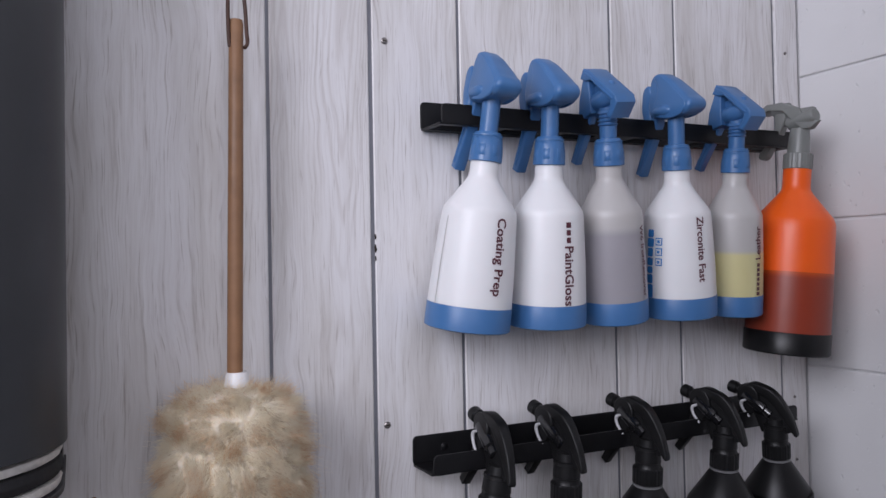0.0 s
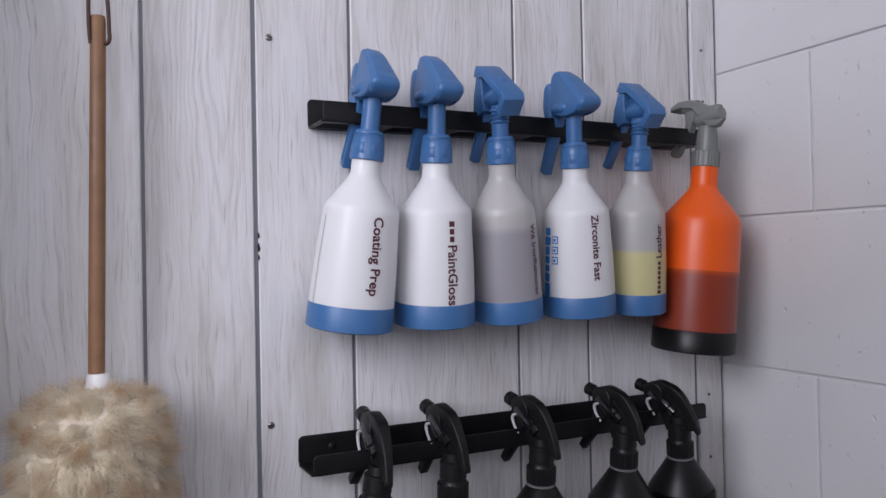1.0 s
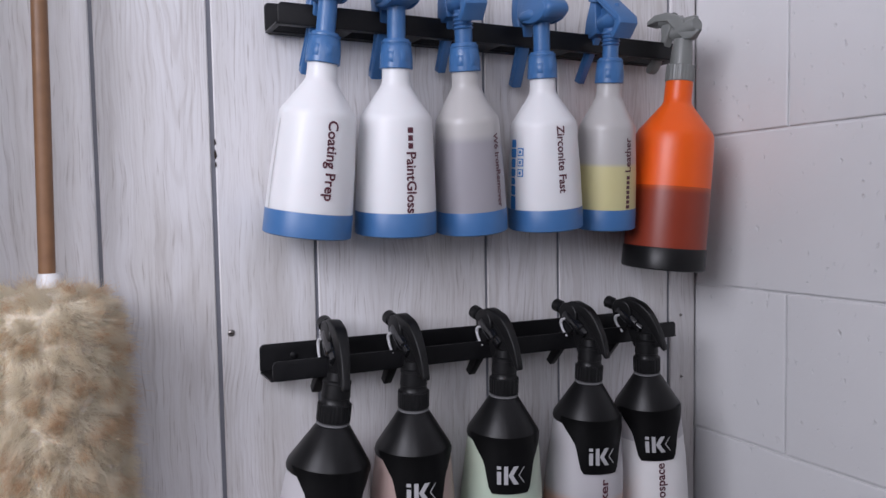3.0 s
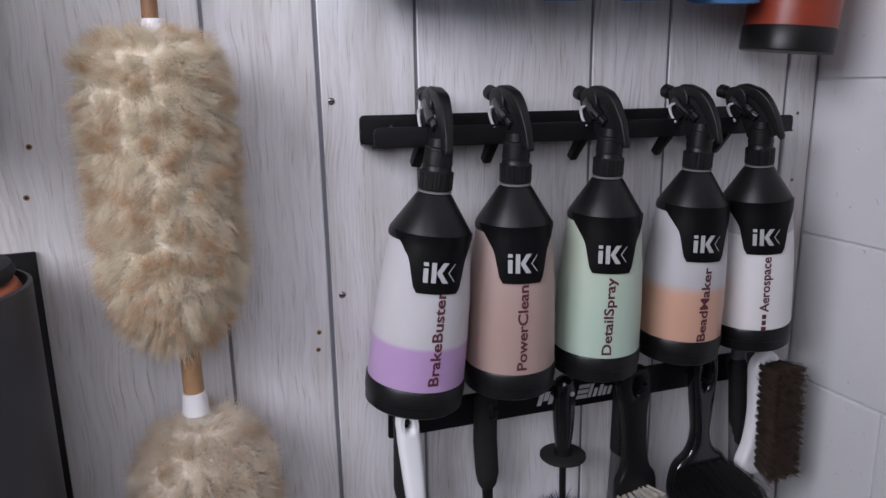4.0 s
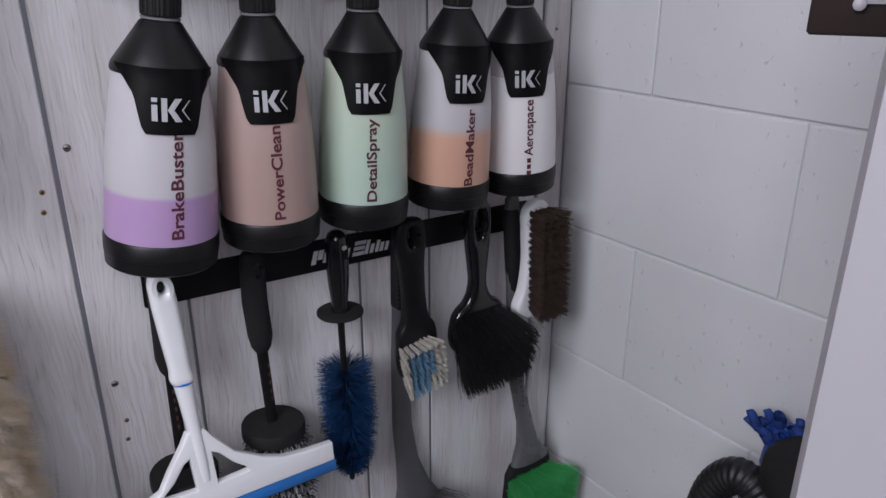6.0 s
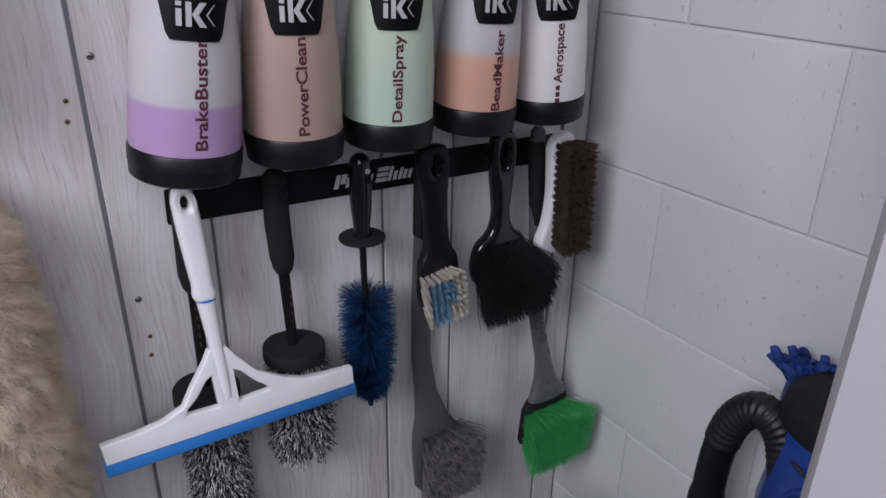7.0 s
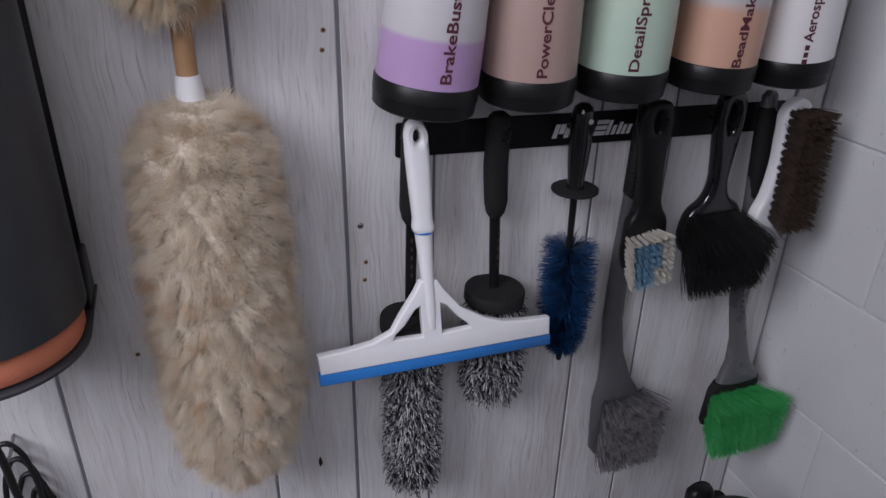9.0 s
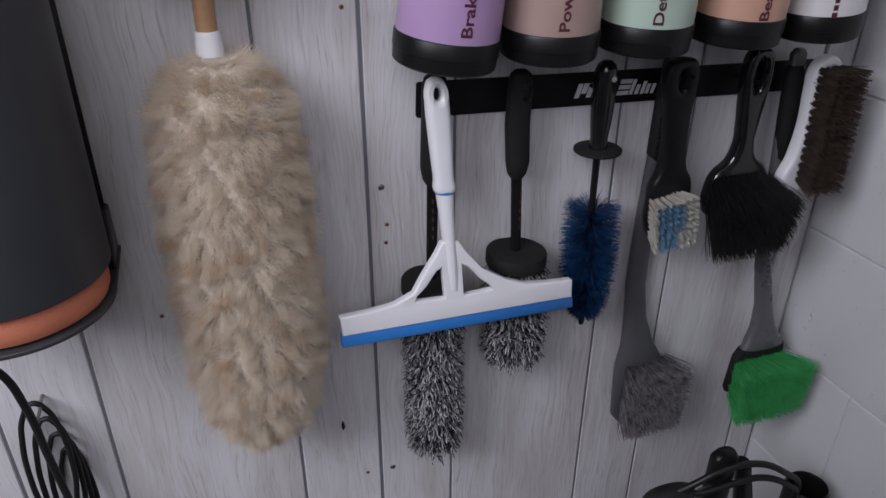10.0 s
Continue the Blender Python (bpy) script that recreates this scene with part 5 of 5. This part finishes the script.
def dusters():
    y = WALL - 0.046
    t = thing("duster", pose(0, 0, 0), "cream lambswool duster on a wooden stick with leather loop", "duster", "lambswool dusters")
    part("stick", limb([(0.106, y, 1.50, 0.0066, 0.0066), (0.1085, y, 1.65, 0.0066, 0.0066), (0.111, y, 1.806, 0.0062, 0.0062), (0.111, y, 1.8105, 0.0054, 0.0054)], power=2.0), STICK, t, "plain brown wooden stick")
    part("ferrule", limb([(0.1075, y, 1.470, 0.0150, 0.0150), (0.108, y, 1.503, 0.0098, 0.0098), (0.108, y, 1.506, 0.0090, 0.0090)], power=2.0), WHITE_PLASTIC, t, "white plastic ferrule")
    part("loop", tube([(px - 0.0045, y + py, pz) for px, py, pz in ((0.1095, -0.002, 1.786), (0.1085, -0.003, 1.796), (0.109, 0, 1.84), (0.113, 0.01, 1.885), (0.1165, 0.014, 1.896), (0.120, 0.01, 1.885), (0.1220, 0, 1.84), (0.1238, -0.003, 1.800), (0.1232, -0.006, 1.788), (0.1208, -0.0068, 1.785))], 0.0017), LEATHER, t, "brown leather thong")
    wool("fleece", 0.103, WALL - 0.058, 1.230, 1.494, 0.0605, 0.054, SHAPE, 68000, 0.0125, WOOL, t, 71, "thick cream wool with tan tips", 0.48)
    nail = thing("hook", pose(0.1115, WALL, 1.893), "small steel hook screwed into the panelling", "hook", "steel hooks")
    part("pin", tube([(0, 0.002, 0), (0, -0.040, 0), (0, -0.046, 0.006)], 0.0018), STEEL, nail)
    t = thing("duster", pose(0, 0, 0), "beige lambswool duster with a pale wooden stick", "duster", "lambswool dusters")
    y2 = WALL - 0.045
    part("stick", limb([(0.109, y2, 1.15, 0.0092, 0.0092), (0.109, y2 + 0.004, 1.25, 0.0092, 0.0092), (0.108, y2 + 0.022, 1.36, 0.0092, 0.0092)], power=2.0), STICK_PALE, t, "plain wooden stick")
    part("ferrule", limb([(0.109, y2, 1.125, 0.0150, 0.0150), (0.109, y2, 1.168, 0.0112, 0.0112), (0.109, y2, 1.171, 0.0104, 0.0104)], power=2.0), WHITE_PLASTIC, t, "white plastic ferrule")
    shape = [(0.0, 0.12), (0.03, 0.50), (0.10, 0.80), (0.25, 0.99), (0.5, 1.0), (0.75, 0.96), (0.92, 0.86), (0.985, 0.5), (1.0, 0.2)]
    wool("fleece", 0.112, WALL - 0.062, 0.730, 1.150, 0.0685, 0.057, shape, 92000, 0.0155, WOOL_GREY, t, 72, "thick beige wool", 0.22)
    nail = thing("hook", pose(0.108, WALL, 1.36), "small steel hook screwed into the panelling", "hook", "steel hooks")
    part("pin", tube([(0, 0.002, 0), (0, -0.020, 0), (0, -0.026, 0.006)], 0.0018), STEEL, nail)


dusters()


# ---- pad holders ----
def pad_holder(cx, z0, z1, pads, label):
    """An upright charcoal sleeve on a shelf plate that holds a stack of round pads against the wall."""
    cy, r = WALL - 0.092, 0.083
    t = thing("pad_holder", pose(cx, cy, 0), label, "pad holder", "pad holders")
    bm = bmesh.new()
    n = 56
    rows = []
    for rr, zz in ((r, z0 + 0.001), (r, z1 - 0.001), (r - 0.0012, z1), (r - 0.003, z1), (r - 0.0035, z1 - 0.002), (r - 0.0035, z0 + 0.001)):
        rows.append([bm.verts.new((rr * math.cos(a), rr * math.sin(a), zz)) for a in np.linspace(radians(-235), radians(55), n)])
    for k in range(len(rows)):
        a, b = rows[k], rows[(k + 1) % len(rows)]
        for i in range(n - 1):
            bm.faces.new((a[i], a[i + 1], b[i + 1], b[i]))
    bmesh.ops.recalc_face_normals(bm, faces=bm.faces[:])
    part("sleeve", sharp(bm, 50), DARK_SLEEVE, t, "smooth charcoal plastic sleeve")
    part("back_plate", box(0.15, 0.005, z1 - z0 + 0.05, 0.001, 1, at=(0, 0.0892, (z0 + z1) / 2 - 0.02)), BLACK_PLASTIC, t)
    zz = z0 - 0.033
    outline = [(0.081 * math.cos(a), 0.081 * math.sin(a)) for a in np.linspace(radians(180), radians(360), 30)] + [(0.081, 0.088), (-0.081, 0.088)]
    part("shelf", moved(plate([outline], 0.0045, 0.0012), pose(0, 0, zz)), GREY_DARK, t, "dark grey shelf plate")
    part("bracket", box(0.010, 0.05, 0.05, 0.002, 1, at=(0.074, 0.062, z0 - 0.008)), BLACK_PLASTIC, t)
    z = zz + 0.0035
    for h, k, material in pads:
        e = min(0.008, h * 0.45)
        prof = [(z, k * 0.078 - e), (z + e * 0.3, k * 0.078 - e * 0.3), (z + e, k * 0.078), (z + h - e, k * 0.078), (z + h - e * 0.3, k * 0.078 - e * 0.3), (z + h - 0.0004, k * 0.078 - e)]
        pad = lathe(prof, 72)
        if material is FOAM_WHITE:
            for v in pad.verts:
                d = noise.noise(Vector((v.co.x * 90, v.co.y * 90, v.co.z * 200)))
                v.co.z += 0.0012 * d
                v.co.x, v.co.y = v.co.x * (1 + 0.02 * d), v.co.y * (1 + 0.02 * d)
        p = part("pad", pad, material, None)
        p.matrix_basis = pose(cx, cy, 0)
        names = {FOAM_ORANGE.name: "orange foam polishing pad stacked in a holder", FOAM_RED.name: "red foam polishing pad stacked in a holder", FOAM_BLACK.name: "black foam polishing pad stacked in a holder", FOAM_WHITE.name: "ragged white wool pad stacked in a holder"}
        p.name = "polishing_pad"
        tagged(p, names[material.name], "polishing pad", "stacked polishing pads")
        z += h
    return t


GREY_DARK = mat("dark_grey_plastic", (0.045, 0.045, 0.05), 0.5, var=0.12, scale=60)
pad_holder(-0.085, 0.990, 1.305, [(0.028, 1.0, FOAM_ORANGE)] + [(0.036, 0.99, FOAM_RED), (0.036, 0.97, FOAM_ORANGE)] * 4 + [(0.030, 0.97, FOAM_ORANGE), (0.016, 0.93, FOAM_BLACK)], "charcoal wall sleeve holding a stack of orange pads")
pad_holder(-0.104, 1.475, 2.05, [(0.007, 1.02, FOAM_WHITE), (0.014, 1.03, FOAM_BLACK), (0.007, 1.02, FOAM_WHITE), (0.030, 0.97, FOAM_BLACK), (0.030, 0.97, FOAM_BLACK)], "charcoal wall sleeve over black and white pads")


# ---- cord, canister, blower, sign, door ----
def cord():
    t = thing("power_cord", pose(0, 0, 0), "black power cord coiled and hung on the wall", "power cord")
    y = WALL - 0.030
    pts = [(-0.155, y - 0.05, 0.925), (-0.141, y - 0.045, 0.900), (-0.125, y - 0.035, 0.872), (-0.116, y - 0.03, 0.825), (-0.112, y - 0.028, 0.76), (-0.106, y - 0.026, 0.66), (-0.11, y - 0.02, 0.56)]
    part("cable", tube(pts, 0.0040), RUBBER, t)
    part("strain_relief", tube([(-0.155, y - 0.05, 0.925), (-0.141, y - 0.045, 0.900), (-0.130, y - 0.038, 0.881)], 0.0068), RUBBER, t)
    loops = []
    for k in range(4):
        cx, top, rx = -0.126 + 0.0050 * k, 0.806 - 0.027 * k, 0.0235 - 0.0020 * k
        for a in np.linspace(0, 2 * np.pi, 12, endpoint=False):
            q = a + math.pi * 1.5
            loops.append((cx + rx * math.cos(q) + 0.0055 * a / 6.3, y + 0.004 + 0.005 * k - 0.010 * math.cos(a), top - 0.085 + 0.085 * math.sin(q) - 0.022 * a / 6.3))
    part("coil", tube(loops, 0.0030), RUBBER, t)
    nail = thing("hook", pose(-0.116, WALL, 0.792), "small steel hook screwed into the panelling", "hook", "steel hooks")
    part("pin", tube([(0, 0.002, 0), (0, -0.040, 0), (0, -0.046, 0.006)], 0.0018), STEEL, nail)


cord()


def canister():
    t = thing("vacuum_cleaner", pose(0.72, 0.50, 0), "black canister vacuum cleaner standing in the corner", "vacuum cleaner")
    part("body", lathe([(0.0, 0.105), (0.01, 0.115), (0.34, 0.115), (0.38, 0.105), (0.41, 0.08), (0.42, 0.05)], 48), BLACK_PLASTIC, t)
    part("handle_post", limb([(-0.055, 0.02, 0.40, 0.020, 0.014), (-0.053, 0.02, 0.58, 0.019, 0.013), (-0.052, 0.02, 0.620, 0.019, 0.013), (-0.052, 0.02, 0.628, 0.014, 0.009)]), BLACK_PLASTIC, t)
    part("brace", limb([(0.03, 0.02, 0.40, 0.020, 0.012), (-0.018, 0.02, 0.60, 0.010, 0.010)]), BLACK_PLASTIC, t)
    part("port", lathe([(0.38, 0.030), (0.505, 0.030), (0.510, 0.027), (0.506, 0.024), (0.44, 0.024)], 32), BLACK_PLASTIC, t, m=pose(0.118, 0.02, 0))
    for k, (lift, dx) in enumerate(((0.0, 0.0), (-0.030, 0.016))):
        pts = [(-0.130 + dx, 0.02, 0.575), (-0.105 + dx, 0.012, 0.592 + lift * 0.6), (-0.070 + dx, 0.005, 0.612 + lift), (-0.02 + dx, 0.0, 0.615 + lift), (0.045 + dx, 0.0, 0.575 + lift), (0.085, 0.01, 0.530 + lift * 0.5), (0.10, 0.03, 0.46)]
        part("cable", tube(pts, 0.0045), RUBBER, t)
    part("plug", limb([(-0.130, 0.02, 0.560, 0.034, 0.014), (-0.130, 0.02, 0.566, 0.040, 0.018), (-0.128, 0.02, 0.580, 0.036, 0.015), (-0.126, 0.02, 0.586, 0.020, 0.010)]), RUBBER, t, "black power plug")
    part("plug_mark", box(0.030, 0.012, 0.004, 0.001, 1, at=(-0.128, 0.006, 0.578)), FOAM_RED, t, "red plug insert")
    for dz in (0.0, 0.012):
        part("prong", box(0.022, 0.0016, 0.006, 0.0005, 1, at=(-0.080, 0.012, 0.568 + dz)), STEEL, t)


canister()


def blower():
    x = 0.835
    t = thing("blower", pose(0, -0.022, 0.009), "blue and black car blower hung on the block wall", "blower")
    body = limb([(x, 0.225, 0.60, 0.040, 0.05), (x, 0.220, 0.66, 0.062, 0.085), (x, 0.215, 0.76, 0.070, 0.100), (x, 0.215, 0.83, 0.068, 0.092), (x, 0.220, 0.872, 0.060, 0.080), (x, 0.222, 0.876, 0.052, 0.07)], 32)
    part("body", body, BLUE_MACHINE, t, "glossy royal blue shell")
    part("cap", limb([(x, 0.222, 0.870, 0.062, 0.086), (x, 0.222, 0.876, 0.066, 0.090), (x, 0.222, 0.900, 0.064, 0.088), (x, 0.224, 0.912, 0.054, 0.072), (x, 0.224, 0.914, 0.04, 0.05)], 32), BLACK_FOAM, t, "matt black cap")
    part("vent", tube([(x - 0.062, 0.200, 0.80), (x - 0.068, 0.235, 0.83), (x - 0.064, 0.262, 0.80), (x - 0.066, 0.245, 0.76)], 0.004), BLUE_MACHINE, t)
    part("slot", box(0.003, 0.026, 0.004, 0.001, 1), RUBBER, t, m=pose(x - 0.0665, 0.252, 0.848, 25))
    part("wall_bracket", box(0.02, 0.06, 0.12, 0.002, 1, at=(CORNER - 0.009, 0.222, 0.74)), BLACK_PLASTIC, t)
    # ribbed hose with a plain cuff
    path = [Vector(p) for p in ((0.80, 0.362, 0.60), (0.80, 0.362, 0.70), (0.80, 0.360, 0.780), (0.802, 0.350, 0.833), (0.804, 0.326, 0.862), (0.806, 0.298, 0.850), (0.806, 0.282, 0.806), (0.806, 0.275, 0.74), (0.806, 0.272, 0.60))]
    fine = []
    for a, b, c, d in zip([path[0]] + path[:-2], path[:-1], path[1:], path[2:] + [path[-1]]):
        for i in range(22):
            u = i / 22
            fine.append(0.5 * (2 * b + (c - a) * u + (2 * a - 5 * b + 4 * c - d) * u * u + (3 * b - a - 3 * c + d) * u ** 3))
    cuff = 52
    part("hose", tube(fine[cuff:], 0.0205, [1.0 if i % 4 < 2 else 0.94 for i in range(len(fine) - cuff)], 6, False), RUBBER, t, "ribbed black hose")
    part("cuff", tube(fine[2:cuff + 4:3], 0.0190, [1.12 if i < 9 else 0.99 for i in range(len(fine[2:cuff + 4:3]))], 8, False), BLACK_PLASTIC, t, "plain black hose cuff")
    mitt = thing("wash_mitt", pose(0, 0.008, -0.005), "blue chenille wash mitt hung behind the blower", "wash mitt")
    part("pad", limb([(0.872, 0.235, 0.80, 0.012, 0.06), (0.872, 0.235, 0.86, 0.014, 0.075), (0.872, 0.235, 0.918, 0.012, 0.07)], 24), BLUE_MACHINE, mitt)
    rg = np.random.default_rng(5)
    n = 90
    roots = np.stack([rg.uniform(0.858, 0.882, n), rg.uniform(0.155, 0.318, n), rg.uniform(0.885, 0.922, n)], 1)
    ways = np.stack([rg.normal(-0.2, 0.25, n), (roots[:, 1] - 0.24) * 6 + rg.normal(0, 0.2, n), rg.uniform(0.6, 1.1, n)], 1)
    part("chenille", strands("chenille", roots, ways, rg.uniform(0.014, 0.024, n), 0.012, (0, 0, -0.25), 0.15, 5, 5, 0.75, 8), CHENILLE, mitt, "fat blue chenille fingers")


blower()


def sign():
    m = Matrix(((0.42, 0, -0.907, 0.508), (-0.907, 0, -0.42, 0.155), (0, 1, 0, 1.356), (0, 0, 0, 1)))
    t = thing("sign", m, "low dark brown board with purple and silver shapes", "sign")
    part("board", box(0.24, 0.086, 0.012, 0.0015, 1, at=(0.12, 0.043, -0.006)), SIGN_DARK, t)
    # a purple field with a silver edge, wider and narrower as the letters behind it
    edge = [(0.020, 0.014), (0.012, 0.022), (0.012, 0.036), (0.013, 0.040), (0.011, 0.050), (0.012, 0.056), (0.013, 0.076), (0.2, 0.076), (0.2, 0.014)]
    part("field_edge", moved(plate([edge], 0.002, 0.0006), pose(0, 0, 0.001)), SIGN_SILVER, t, "silver outline")
    inner = [(x0 + (0.0028 if x0 < 0.1 else -0.0028), y0 + (0.0028 if y0 < 0.015 else (-0.0028 if y0 > 0.07 else 0))) for x0, y0 in edge]
    part("field", moved(plate([inner], 0.0025, 0.0006), pose(0, 0, 0.0028)), SIGN_PURPLE, t, "purple field")
    for bx, by, bw, bh in ((0.038, 0.028, 0.040, 0.006), (0.0235, 0.047, 0.005, 0.005), (0.042, 0.049, 0.020, 0.007), (0.026, 0.063, 0.008, 0.008), (0.046, 0.066, 0.024, 0.006)):
        part("bar", moved(plate([rounded(bw, bh, min(bw, bh) * 0.45)], 0.002, 0.0004), pose(bx, by, 0.0048)), SIGN_SILVER, t, "pale bar")
    for by in (0.014, 0.040, 0.056):
        part("stud", moved(lathe([(0, 0.003), (0.002, 0.0028), (0.003, 0.0015)], 12), pose(0.0165 if by > 0.03 else 0.020, by, 0.002)), SIGN_SILVER, t)
    # added arm: makes the grey strip below the board and carries it
    far = 0.36
    part("arm", box(0.10, 0.05, far, 0.002, 1, at=(0.10, 0.012, -0.012 - far / 2)), GREY_PLASTIC, t, "added grey arm behind the board")


sign()


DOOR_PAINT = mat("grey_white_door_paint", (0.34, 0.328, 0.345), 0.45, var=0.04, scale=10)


def door():
    m = Matrix(((0.42, 0.907, 0, 0.316), (-0.907, 0.42, 0, 0.0345), (0, 0, 1, 0.0), (0, 0, 0, 1)))
    t = thing("door_1", m, "off-white painted door standing open", "door", kind="structure")
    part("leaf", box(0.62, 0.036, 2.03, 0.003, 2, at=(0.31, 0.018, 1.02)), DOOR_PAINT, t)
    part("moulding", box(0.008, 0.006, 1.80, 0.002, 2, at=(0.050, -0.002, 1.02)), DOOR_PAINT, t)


door()


# ---- screws and old holes ----
def fixings():
    screws = [(0.269, 1.825), (0.265, 1.433), (0.266, 1.233), (0.269, 0.982), (0.269, 0.56), (0.878, 1.882), (0.879, 1.313), (0.879, 1.81), (0.879, 0.95), (0.878, 1.40)]
    for x, z in screws:
        small = x > 0.5
        r = 0.0022 if small else 0.0036
        s = part("screw", lathe([(-0.002, r * 0.9), (0.0006, r), (0.0014, r * 0.8), (0.0017, r * 0.4)], 18), STEEL)
        s.matrix_basis = pose(x, WALL - (0.002 if small else 0.0), z, 90)
        tagged(s, "small steel screw in the panelling", "screw", "panel screws")
        part("slot", box(r * 1.3, r * 0.3, 0.0004, 0, 1, at=(0, 0, 0.0017)), HOLE_DARK, s, smooth=False)
    holes = [(0.239, 1.195), (0.237, 1.176), (0.274, 0.935), (0.272, 0.912), (-0.003, 1.402), (-0.011, 1.358), (0.019, 0.865), (0.234, 0.561), (-0.04, 1.432)]
    for x, z in holes:
        h = part("old_hole", lathe([(-0.0012, 0.0024), (0.0002, 0.0026), (0.0008, 0.0020), (0.0009, 0.0014)], 14), HOLE)
        h.matrix_basis = pose(x, WALL, z, 90)
        tagged(h, "old screw hole with torn brown edge", "screw hole", "old screw holes")
        part("bore", lathe([(0.0008, 0.0013), (0.0012, 0.0012)], 10), HOLE_DARK, h)
    for x, z, k in ((0.2552, 1.612, 0.7), (0.2552, 1.624, 0.45), (0.2552, 1.602, 0.4), (0.205, 0.654, 1.3)):
        c = part("chip", limb([(0, 0, -0.006 * k, 0.0006, 0.0004), (0.0006, 0, -0.002 * k, 0.0020 * k, 0.0006), (0, 0, 0.003 * k, 0.0014 * k, 0.0006), (0.0004, 0, 0.006 * k, 0.0005, 0.0004)], 10), HOLE_DARK)
        c.matrix_basis = pose(x, WALL - 0.0004, z)
        tagged(c, "dark chip in the panel edge", "chip", "panel chips")


fixings()
